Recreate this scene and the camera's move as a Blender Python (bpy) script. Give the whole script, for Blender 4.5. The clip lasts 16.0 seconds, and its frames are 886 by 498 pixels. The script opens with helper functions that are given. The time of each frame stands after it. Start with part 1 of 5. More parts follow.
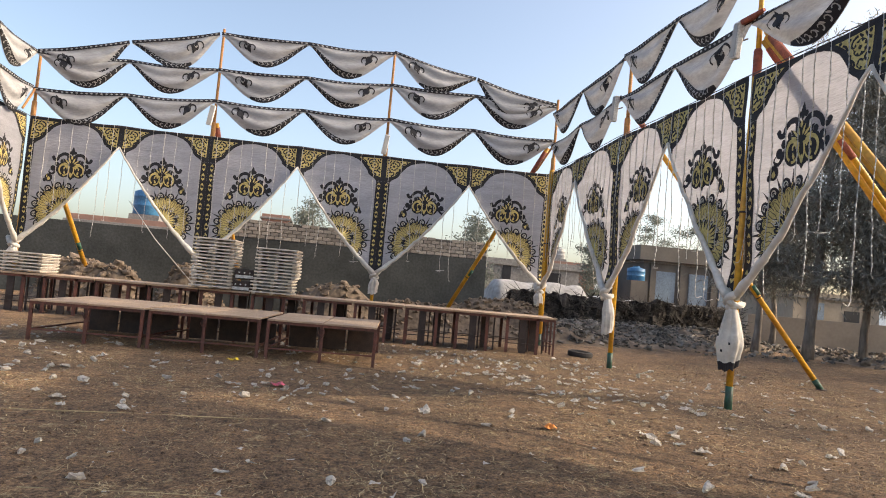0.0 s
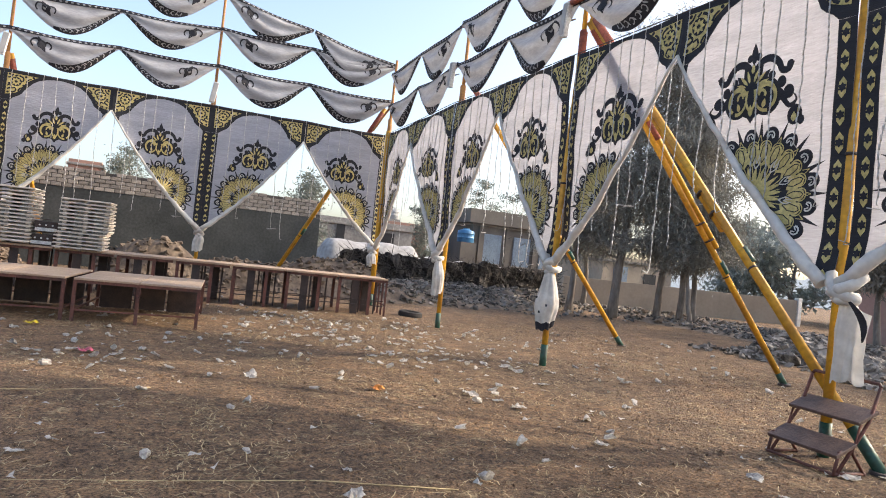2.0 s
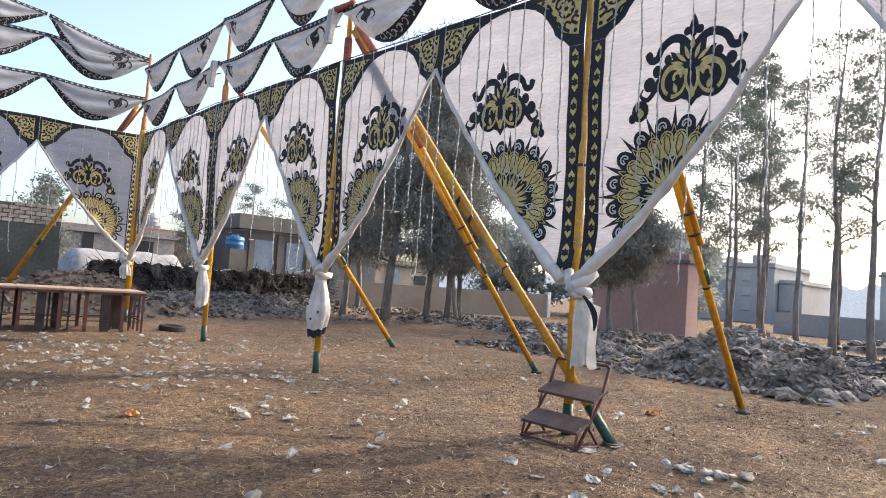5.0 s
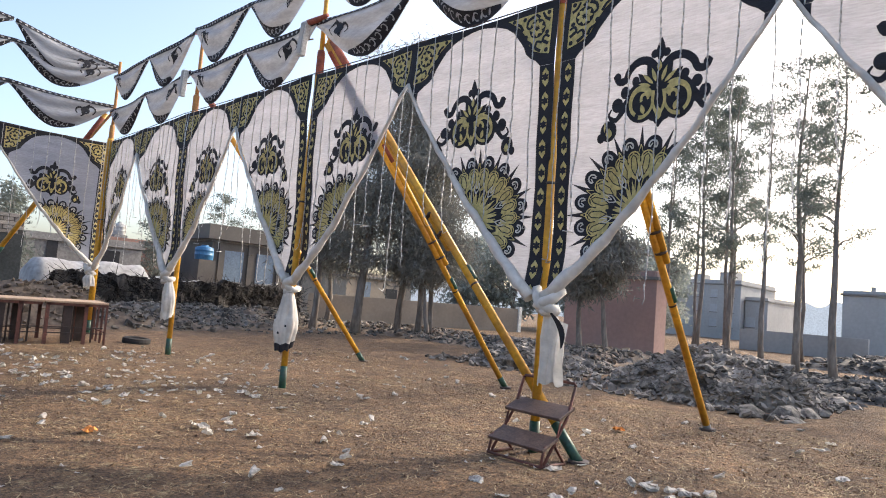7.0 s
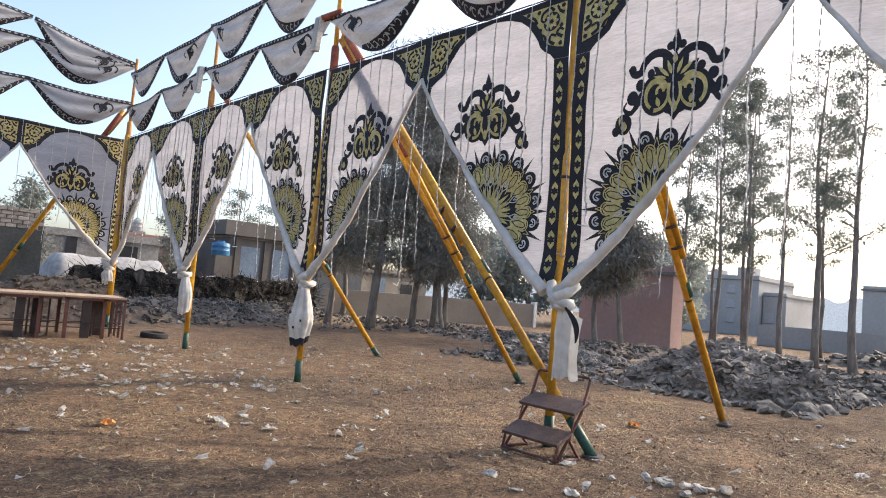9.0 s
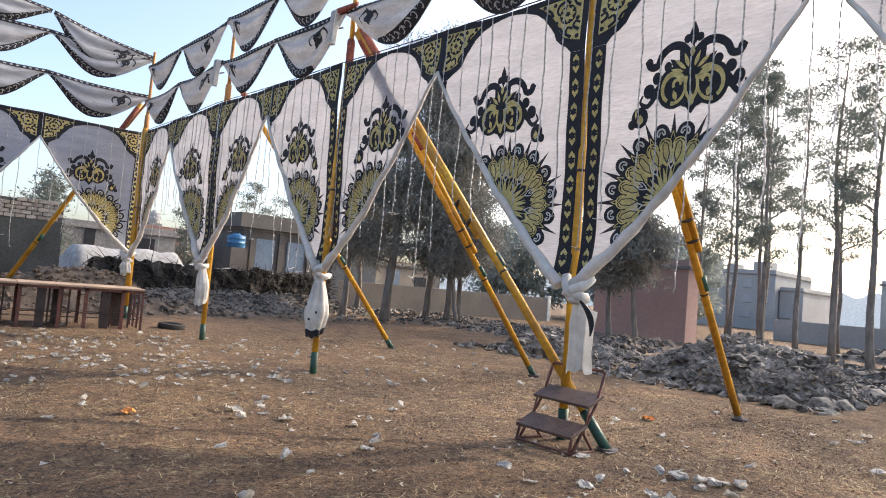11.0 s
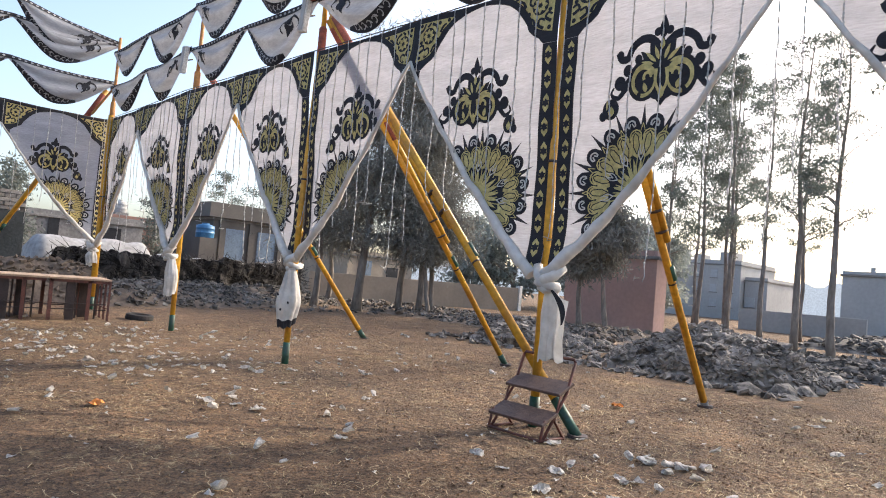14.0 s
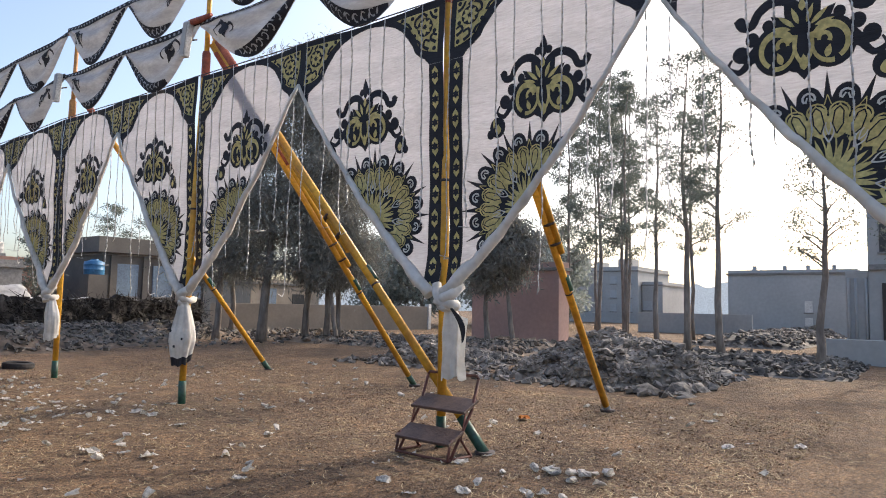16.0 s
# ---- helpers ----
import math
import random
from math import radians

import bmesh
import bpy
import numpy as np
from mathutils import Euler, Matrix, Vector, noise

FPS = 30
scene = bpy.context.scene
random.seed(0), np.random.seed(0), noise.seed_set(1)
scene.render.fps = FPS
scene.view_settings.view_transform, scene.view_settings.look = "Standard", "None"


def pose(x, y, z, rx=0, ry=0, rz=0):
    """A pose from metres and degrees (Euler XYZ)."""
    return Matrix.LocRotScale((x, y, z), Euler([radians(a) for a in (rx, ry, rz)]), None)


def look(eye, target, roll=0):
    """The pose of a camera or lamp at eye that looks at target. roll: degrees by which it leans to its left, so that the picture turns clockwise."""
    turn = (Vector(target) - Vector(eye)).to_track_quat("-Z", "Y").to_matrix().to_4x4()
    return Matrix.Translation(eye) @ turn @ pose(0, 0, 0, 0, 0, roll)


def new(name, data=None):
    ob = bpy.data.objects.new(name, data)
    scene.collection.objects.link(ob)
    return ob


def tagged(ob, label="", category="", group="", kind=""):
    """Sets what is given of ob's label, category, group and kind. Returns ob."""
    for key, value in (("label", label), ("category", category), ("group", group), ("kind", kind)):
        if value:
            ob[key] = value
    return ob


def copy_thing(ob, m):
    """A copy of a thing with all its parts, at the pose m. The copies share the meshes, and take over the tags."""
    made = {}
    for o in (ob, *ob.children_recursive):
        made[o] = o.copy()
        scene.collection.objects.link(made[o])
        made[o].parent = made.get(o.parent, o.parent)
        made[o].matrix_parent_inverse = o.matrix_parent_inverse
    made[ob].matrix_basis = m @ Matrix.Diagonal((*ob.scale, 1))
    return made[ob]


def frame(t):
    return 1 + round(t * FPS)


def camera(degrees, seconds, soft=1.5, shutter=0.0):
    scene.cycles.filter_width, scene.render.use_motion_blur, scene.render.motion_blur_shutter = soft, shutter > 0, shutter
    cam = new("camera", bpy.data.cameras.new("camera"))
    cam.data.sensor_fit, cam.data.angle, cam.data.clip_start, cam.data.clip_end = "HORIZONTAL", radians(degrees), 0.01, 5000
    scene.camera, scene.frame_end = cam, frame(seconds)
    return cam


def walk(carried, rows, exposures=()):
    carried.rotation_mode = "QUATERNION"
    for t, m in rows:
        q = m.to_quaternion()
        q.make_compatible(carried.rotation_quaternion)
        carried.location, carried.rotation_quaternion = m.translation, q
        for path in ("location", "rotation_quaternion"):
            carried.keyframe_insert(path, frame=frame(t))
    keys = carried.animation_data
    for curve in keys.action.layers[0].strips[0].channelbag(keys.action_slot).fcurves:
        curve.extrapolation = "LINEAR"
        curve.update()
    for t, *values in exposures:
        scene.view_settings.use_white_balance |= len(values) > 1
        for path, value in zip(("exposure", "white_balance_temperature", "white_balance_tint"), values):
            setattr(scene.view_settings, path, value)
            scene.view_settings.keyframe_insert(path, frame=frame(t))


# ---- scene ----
cam = camera(66.55, 16.0, soft=1.0)
PATH = [
    (0, -0.078, 0.021, 1.412, 93.23, -5.00, -10.39),
    (0.5, -0.102, 0.031, 1.451, 92.41, -5.64, -17.41),
    (1, -0.089, 0.049, 1.449, 91.85, -6.36, -20.50),
    (1.5, -0.067, 0.049, 1.458, 91.22, -6.18, -22.63),
    (2, -0.067, 0.039, 1.465, 91.08, -6.11, -24.50),
    (2.5, -0.074, 0.031, 1.458, 90.95, -6.13, -25.90),
    (3, -0.040, 0.044, 1.465, 90.61, -5.85, -28.60),
    (3.5, -0.025, 0.052, 1.462, 90.64, -6.19, -30.17),
    (4, -0.028, 0.046, 1.470, 90.57, -6.23, -31.56),
    (4.5, 0.002, 0.051, 1.469, 91.78, -5.05, -36.87),
    (5, 0.001, 0.021, 1.495, 93.13, -3.98, -43.46),
    (5.2, 0.038, 0.018, 1.509, 93.17, -4.03, -44.51),
    (7.3, 0.036, -0.009, 1.527, 94.52, -4.54, -45.80),
    (7.5, 0.037, -0.024, 1.515, 94.59, -4.63, -45.16),
    (8, 0.057, -0.003, 1.522, 94.18, -3.95, -44.67),
    (8.5, 0.043, -0.013, 1.509, 94.36, -4.53, -45.12),
    (9, 0.049, -0.004, 1.515, 93.95, -4.60, -44.54),
    (9.5, 0.050, -0.012, 1.506, 93.44, -4.55, -44.61),
    (10, 0.044, 0.003, 1.511, 92.97, -4.86, -42.87),
    (10.2, 0.040, -0.001, 1.509, 93.33, -4.95, -43.27),
    (12.5, -0.023, -0.024, 1.514, 92.76, -5.01, -43.54),
    (13, -0.006, -0.022, 1.500, 92.29, -5.20, -44.67),
    (13.5, 0.005, -0.022, 1.505, 92.55, -4.83, -44.95),
    (14, -0.011, -0.026, 1.502, 92.66, -4.83, -45.79),
    (14.5, -0.001, -0.014, 1.482, 91.44, -4.47, -49.65),
    (15, 0.052, -0.038, 1.511, 93.12, -2.96, -48.16),
    (15.5, 0.088, -0.079, 1.523, 95.47, -1.96, -49.76),
    (16, 0.108, -0.083, 1.527, 94.75, -1.12, -53.34),
]
walk(cam, [(t, pose(x, y, z, rx, ry, rz)) for t, x, y, z, rx, ry, rz in PATH], [
    (0, 1.02, 7350, 10), (1, 1.17, 7100, 10), (2, 1.33, 6850, 10), (4.5, 1.40, 6600, 10), (5, 1.33, 6500, 10), (7.5, 1.20, 6600, 10), (14.5, 1.23, 6550, 10), (15.2, 1.14, 6500, 10), (15.5, 1.06, 6500, 10), (16, 0.94, 6550, 10)])


# ---- light ----
SUN_DIR = Vector((0.86, -0.13, 0.49)).normalized()
world = bpy.data.worlds.new("sky")
scene.world = world
world.use_nodes = True
wn = world.node_tree
sky = wn.nodes.new("ShaderNodeTexSky")
sky.sky_type, sky.sun_disc = "NISHITA", False
sky.sun_elevation = math.asin(SUN_DIR.z)
sky.sun_rotation = math.atan2(SUN_DIR.x, SUN_DIR.y)
sky.air_density, sky.dust_density, sky.ozone_density = 0.85, 3.4, 1.0
wn.nodes["Background"].inputs["Strength"].default_value = 0.17
wn.links.new(sky.outputs[0], wn.nodes["Background"].inputs["Color"])
sun = new("sun", bpy.data.lights.new("sun", "SUN"))
sun.data.energy, sun.data.angle, sun.data.color = 1.85, radians(1.4), (1.0, 0.88, 0.73)
sun.matrix_world = look(SUN_DIR * 50, (0, 0, 0))


# ---- materials ----
def mat(name, col, col2=None, scale=3.0, rough=0.8, bump=0.2, bscale=40.0, metal=0.0, clear=0.0, stretch=None, fine=0.18, vary=0.0):
    m = bpy.data.materials.new(name)
    m.use_nodes = True
    t = m.node_tree
    n, l = t.nodes, t.links
    b = n["Principled BSDF"]
    tc = n.new("ShaderNodeTexCoord")
    src = tc.outputs["Object"]
    if stretch:
        mp = n.new("ShaderNodeMapping")
        mp.inputs["Scale"].default_value = stretch
        l.new(src, mp.inputs[0])
        src = mp.outputs[0]
    n1, n2 = n.new("ShaderNodeTexNoise"), n.new("ShaderNodeTexNoise")
    n1.inputs["Scale"].default_value, n1.inputs["Detail"].default_value = scale, 6
    n2.inputs["Scale"].default_value, n2.inputs["Detail"].default_value = bscale, 4
    l.new(src, n1.inputs["Vector"])
    l.new(src, n2.inputs["Vector"])
    r = n.new("ShaderNodeValToRGB")
    c2 = col2 or tuple(c * 0.75 for c in col)
    r.color_ramp.elements[0].position, r.color_ramp.elements[1].position = 0.35, 0.66
    r.color_ramp.elements[0].color, r.color_ramp.elements[1].color = (*c2, 1), (*col, 1)
    l.new(n1.outputs["Fac"], r.inputs[0])
    mr = n.new("ShaderNodeMapRange")
    mr.inputs[3].default_value, mr.inputs[4].default_value = 1 - fine * 1.6, 1 + fine * 1.6
    mr.inputs[1].default_value, mr.inputs[2].default_value = 0.25, 0.75
    l.new(n2.outputs["Fac"], mr.inputs[0])
    mx = n.new("ShaderNodeVectorMath")
    mx.operation = "SCALE"
    l.new(r.outputs[0], mx.inputs[0])
    l.new(mr.outputs[0], mx.inputs[3])
    out = mx.outputs[0]
    if vary:
        oi = n.new("ShaderNodeObjectInfo")
        v = n.new("ShaderNodeMapRange")
        v.inputs[3].default_value, v.inputs[4].default_value = 1 - vary, 1 + vary
        l.new(oi.outputs["Random"], v.inputs[0])
        mv = n.new("ShaderNodeVectorMath")
        mv.operation = "SCALE"
        l.new(out, mv.inputs[0])
        l.new(v.outputs[0], mv.inputs[3])
        out = mv.outputs[0]
    l.new(out, b.inputs["Base Color"])
    b.inputs["Roughness"].default_value, b.inputs["Metallic"].default_value = rough, metal
    if bump:
        bp = n.new("ShaderNodeBump")
        bp.inputs["Strength"].default_value, bp.inputs["Distance"].default_value = bump, 0.02
        l.new(n2.outputs["Fac"], bp.inputs["Height"])
        l.new(bp.outputs[0], b.inputs["Normal"])
    if clear:
        tr, ms = n.new("ShaderNodeBsdfTranslucent"), n.new("ShaderNodeMixShader")
        l.new(out, tr.inputs[0])
        ms.inputs[0].default_value = clear
        l.new(b.outputs[0], ms.inputs[1])
        l.new(tr.outputs[0], ms.inputs[2])
        l.new(ms.outputs[0], n["Material Output"].inputs[0])
    return m


M = dict(
    cloth=mat("white_cloth", (0.455, 0.455, 0.495), (0.385, 0.385, 0.42), 1.6, 0.9, 0.9, 20, clear=0.38, stretch=(0.5, 1, 3.5), fine=0.09),
    hem=mat("rolled_cloth", (0.76, 0.74, 0.70), (0.58, 0.55, 0.50), 3, 0.9, 1.0, 9, clear=0.2, fine=0.1),
    ink=mat("black_print", (0.018, 0.018, 0.024), (0.010, 0.010, 0.014), 4, 0.75, 0.4, 30, stretch=(0.5, 1, 3.5)),
    gold=mat("gold_print", (0.66, 0.55, 0.225), (0.52, 0.42, 0.16), 9, 0.7, 0.4, 30, clear=0.1),
    grey=mat("valance_cloth", (0.45, 0.45, 0.465), (0.33, 0.33, 0.345), 2.5, 0.9, 0.5, 14, clear=0.12, fine=0.08, stretch=(0.8, 1, 3)),
    yellow=mat("yellow_paint", (0.72, 0.38, 0.025), (0.50, 0.24, 0.03), 2.5, 0.5, 0.15, 18, fine=0.15, vary=0.08),
    orange=mat("orange_pole", (0.50, 0.24, 0.07), (0.34, 0.15, 0.05), 3, 0.6, 0.15, 20),
    green=mat("green_paint", (0.015, 0.10, 0.065), (0.03, 0.06, 0.04), 6, 0.5, 0.2, 25),
    red=mat("red_wrap", (0.38, 0.10, 0.06), (0.22, 0.07, 0.05), 8, 0.8, 0.3, 30),
    steel=mat("rusty_steel", (0.17, 0.060, 0.042), (0.085, 0.035, 0.028), 6, 0.65, 0.3, 40, vary=0.15),
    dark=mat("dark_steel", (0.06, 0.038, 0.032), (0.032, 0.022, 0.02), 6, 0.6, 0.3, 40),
    ply=mat("plywood", (0.50, 0.37, 0.26), (0.36, 0.25, 0.17), 2, 0.7, 0.2, 30, stretch=(1, 8, 1)),
    tray=mat("pale_wood", (0.64, 0.60, 0.55), (0.48, 0.43, 0.37), 5, 0.8, 0.2, 40, stretch=(0.6, 4, 4), vary=0.12),
    step=mat("worn_step", (0.13, 0.075, 0.055), (0.08, 0.045, 0.035), 7, 0.6, 0.3, 50),
    brick=mat("brick", (0.37, 0.33, 0.285), (0.26, 0.23, 0.20), 4, 0.9, 0.5, 30, vary=0.3),
    mortar=mat("mortar", (0.11, 0.10, 0.092), (0.08, 0.073, 0.068), 4, 0.95, 0.5, 30),
    render=mat("dark_plaster", (0.078, 0.083, 0.080), (0.045, 0.049, 0.048), 0.9, 0.95, 0.4, 12),
    rock=mat("rubble_stone", (0.285, 0.255, 0.22), (0.058, 0.051, 0.045), 2, 0.9, 0.6, 9, vary=0.35, fine=0.25),
    earthrock=mat("earth_clod", (0.25, 0.19, 0.14), (0.14, 0.105, 0.078), 2, 0.95, 0.6, 9, vary=0.25, fine=0.25),
    black=mat("burnt_bank", (0.055, 0.048, 0.044), (0.018, 0.016, 0.015), 1.5, 0.95, 0.9, 5, fine=0.4),
    tarp=mat("white_tarpaulin", (0.42, 0.41, 0.40), (0.31, 0.30, 0.29), 1, 0.6, 0.3, 6),
    house=mat("grey_render", (0.15, 0.135, 0.12), (0.11, 0.10, 0.09), 0.6, 0.95, 0.08, 8, fine=0.05),
    shutter=mat("blue_grey_shutter", (0.20, 0.27, 0.34), (0.15, 0.20, 0.27), 1, 0.5, 0.1, 10),
    pink=mat("pink_render", (0.36, 0.21, 0.165), (0.27, 0.165, 0.135), 0.8, 0.95, 0.08, 8, fine=0.05),
    beige=mat("beige_render", (0.40, 0.34, 0.27), (0.30, 0.26, 0.21), 0.5, 0.95, 0.08, 7, fine=0.05),
    redwall=mat("red_brown_render", (0.52, 0.34, 0.30), (0.42, 0.29, 0.26), 0.4, 0.95, 0.08, 6, fine=0.05),
    # far houses: the haze is put into these two lighter tones
    haze=mat("pale_concrete", (0.44, 0.44, 0.43), (0.36, 0.36, 0.355), 0.3, 0.95, 0.08, 5, fine=0.05),
    bluegrey=mat("blue_grey_concrete", (0.45, 0.47, 0.48), (0.38, 0.40, 0.41), 0.3, 0.95, 0.08, 5, fine=0.05),
    window=mat("dark_window", (0.03, 0.03, 0.035), None, 2, 0.3, 0, 10),
    tank=mat("blue_tank", (0.05, 0.20, 0.38), (0.04, 0.15, 0.30), 1, 0.45, 0.05, 10),
    bark=mat("bark", (0.28, 0.25, 0.22), (0.17, 0.145, 0.125), 4, 0.95, 0.8, 14, stretch=(1, 1, 0.3)),
    needle=mat("dark_needles", (0.31, 0.30, 0.265), (0.215, 0.21, 0.185), 0.8, 0.8, 0, 10, clear=0.3),
    leaf=mat("dusty_leaves", (0.205, 0.225, 0.195), (0.145, 0.165, 0.145), 0.9, 0.7, 0, 10, clear=0.35),
    # lighter copy of leaf: the haze of distance is put into its colour
    pale_leaf=mat("hazed_leaves", (0.36, 0.39, 0.36), (0.27, 0.30, 0.275), 0.9, 0.8, 0, 10, clear=0.35),
    plastic=mat("dirty_plastic", (0.66, 0.63, 0.58), (0.45, 0.41, 0.36), 14, 0.35, 0.1, 60, clear=0.35, vary=0.2),
    straw=mat("straw", (0.60, 0.47, 0.26), (0.42, 0.32, 0.17), 6, 0.8, 0, 30),
    wire=mat("light_string", (0.58, 0.57, 0.54), (0.42, 0.41, 0.39), 9, 0.4, 0, 30),
    white=mat("white_metal", (0.70, 0.70, 0.68), (0.55, 0.55, 0.53), 4, 0.4, 0.05, 30),
    rubber=mat("old_tyre", (0.02, 0.02, 0.02), (0.035, 0.03, 0.028), 5, 0.85, 0.3, 30),
    pinkcloth=mat("pink_plastic", (0.62, 0.10, 0.16), None, 8, 0.5, 0.1, 30),
    lemon=mat("yellow_plastic", (0.75, 0.55, 0.03), None, 8, 0.5, 0.1, 30),
    tangerine=mat("orange_peel", (0.80, 0.27, 0.03), None, 8, 0.5, 0.1, 30),
    distance=mat("glowing_haze", (0.5, 0.52, 0.53), (0.42, 0.44, 0.45), 0.05, 0.95, 0, 3),
    concrete=mat("roof_concrete", (0.26, 0.25, 0.24), None, 1, 0.9, 0.3, 9),
)


def ground_material():
    m = bpy.data.materials.new("trodden_earth")
    m.use_nodes = True
    t = m.node_tree
    n, l = t.nodes, t.links
    b = n["Principled BSDF"]
    tc = n.new("ShaderNodeTexCoord")

    def noise_node(scale, detail, rough=0.6):
        k = n.new("ShaderNodeTexNoise")
        k.inputs["Scale"].default_value, k.inputs["Detail"].default_value, k.inputs["Roughness"].default_value = scale, detail, rough
        l.new(tc.outputs["Object"], k.inputs["Vector"])
        return k.outputs["Fac"]

    def ramp(fac, stops):
        r = n.new("ShaderNodeValToRGB")
        e = r.color_ramp.elements
        e[0].position, e[0].color = stops[0][0], (*stops[0][1], 1)
        e[1].position, e[1].color = stops[-1][0], (*stops[-1][1], 1)
        for p, c in stops[1:-1]:
            x = e.new(p)
            x.color = (*c, 1)
        l.new(fac, r.inputs[0])
        return r.outputs[0]

    def mix(kind, fac, a, c):
        x = n.new("ShaderNodeMix")
        x.data_type, x.blend_type = "RGBA", kind
        if isinstance(fac, float):
            x.inputs[0].default_value = fac
        else:
            l.new(fac, x.inputs[0])
        l.new(a, x.inputs[6])
        l.new(c, x.inputs[7])
        return x.outputs[2]

    earth = ramp(noise_node(0.45, 8), [(0.3, (0.142, 0.094, 0.056)), (0.5, (0.168, 0.107, 0.062)), (0.7, (0.204, 0.130, 0.073))])
    grit = ramp(noise_node(14, 8, 0.75), [(0.34, (0.26, 0.23, 0.21)), (0.46, (0.92, 0.9, 0.88)), (0.66, (1.6, 1.52, 1.38))])
    col = mix("MULTIPLY", 1.0, earth, grit)
    blotch = ramp(noise_node(2.2, 10, 0.7), [(0.34, (0.50, 0.48, 0.46)), (0.5, (0.97, 0.97, 0.97)), (0.64, (1.36, 1.32, 1.26))])
    col = mix("MULTIPLY", 0.85, col, blotch)
    crumbs = ramp(noise_node(48, 6, 0.7), [(0.38, (0.36, 0.33, 0.31)), (0.5, (1, 1, 1)), (0.62, (1.62, 1.54, 1.42))])
    col = mix("MULTIPLY", 1.0, col, crumbs)
    chaff = ramp(noise_node(5, 9, 0.8), [(0.54, (0, 0, 0)), (0.64, (1, 1, 1))])
    patch = ramp(noise_node(0.6, 3), [(0.42, (0, 0, 0)), (0.60, (0.85, 0.85, 0.85))])
    both = mix("MULTIPLY", 1.0, chaff, patch)
    tone = ramp(noise_node(40, 3), [(0.3, (0.33, 0.24, 0.125)), (0.7, (0.58, 0.45, 0.25))])
    col = mix("MIX", both, col, tone)
    damp = ramp(noise_node(0.85, 7, 0.62), [(0.38, (0.66, 0.65, 0.66)), (0.53, (1, 1, 1))])
    col = mix("MULTIPLY", 0.5, col, damp)
    # the ground turns paler and greyer towards low x, broken up by noise
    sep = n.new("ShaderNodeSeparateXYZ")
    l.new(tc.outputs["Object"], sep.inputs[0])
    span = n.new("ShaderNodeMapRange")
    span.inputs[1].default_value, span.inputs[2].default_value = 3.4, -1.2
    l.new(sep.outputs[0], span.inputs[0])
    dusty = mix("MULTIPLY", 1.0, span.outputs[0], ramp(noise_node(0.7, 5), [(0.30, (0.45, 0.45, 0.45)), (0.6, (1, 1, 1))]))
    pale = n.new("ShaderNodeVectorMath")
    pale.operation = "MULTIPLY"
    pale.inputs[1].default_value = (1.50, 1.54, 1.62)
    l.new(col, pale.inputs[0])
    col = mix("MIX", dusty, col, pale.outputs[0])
    l.new(col, b.inputs["Base Color"])
    b.inputs["Roughness"].default_value = 0.95
    bp = n.new("ShaderNodeBump")
    bp.inputs["Strength"].default_value, bp.inputs["Distance"].default_value = 1.0, 0.10
    l.new(noise_node(9, 10, 0.72), bp.inputs["Height"])
    l.new(bp.outputs[0], b.inputs["Normal"])
    return m


M["ground"] = ground_material()


# ---- building helpers ----
def part(name, bm, material, parent=None, label=""):
    me = bpy.data.meshes.new(name)
    if isinstance(bm, tuple):
        me.from_pydata(bm[0], [], bm[1])
    else:
        bm.to_mesh(me)
        bm.free()
    me.materials.append(M[material])
    ob = new(name, me)
    ob.parent = parent
    return tagged(ob, label)


def thing(name, m, label, category, group="", kind=""):
    ob = new(name)
    ob.matrix_basis = m
    return tagged(ob, label, category, group, kind)


def box(bm, x0, x1, y0, y1, z0, z1, bevel=0.0, m=None):
    r = bmesh.ops.create_cube(bm, size=1)
    k = Matrix.Translation(((x0 + x1) / 2, (y0 + y1) / 2, (z0 + z1) / 2)) @ Matrix.Diagonal((x1 - x0, y1 - y0, z1 - z0, 1))
    bmesh.ops.transform(bm, matrix=(m @ k) if m else k, verts=r["verts"])
    if bevel:
        es = list({e for v in r["verts"] for e in v.link_edges})
        bmesh.ops.bevel(bm, geom=es, offset=bevel, segments=1, affect="EDGES")
    return bm


def cube(*a, **k):
    return box(bmesh.new(), *a, **k)


def tube(bm, pts, radii, seg=8, cap=True):
    pts = [Vector(p) for p in pts]
    rings, up = [], Vector((0.13, 0.29, 0.95))
    for i, p in enumerate(pts):
        d = (pts[min(i + 1, len(pts) - 1)] - pts[max(i - 1, 0)]).normalized()
        a = d.cross(up)
        if a.length < 0.05:
            a = d.cross(Vector((1, 0, 0)))
        a.normalize()
        b = d.cross(a)
        r = radii[i] if isinstance(radii, (list, tuple)) else radii
        rings.append([bm.verts.new(p + (a * math.cos(2 * math.pi * k / seg) + b * math.sin(2 * math.pi * k / seg)) * r) for k in range(seg)])
    for q, w in zip(rings, rings[1:]):
        for k in range(seg):
            f = bm.faces.new((q[k], q[(k + 1) % seg], w[(k + 1) % seg], w[k]))
            f.smooth = True
    if cap:
        bm.faces.new(rings[0][::-1])
        bm.faces.new(rings[-1])
    return bm


def pipe(pts, radii, seg=8):
    return tube(bmesh.new(), pts, radii, seg)


# ---- ground ----
def height(x, y):
    h = 0.035 * noise.noise((x * 0.35, y * 0.35, 3.1)) + 0.018 * noise.noise((x * 1.7, y * 1.7, 7.7))
    return h


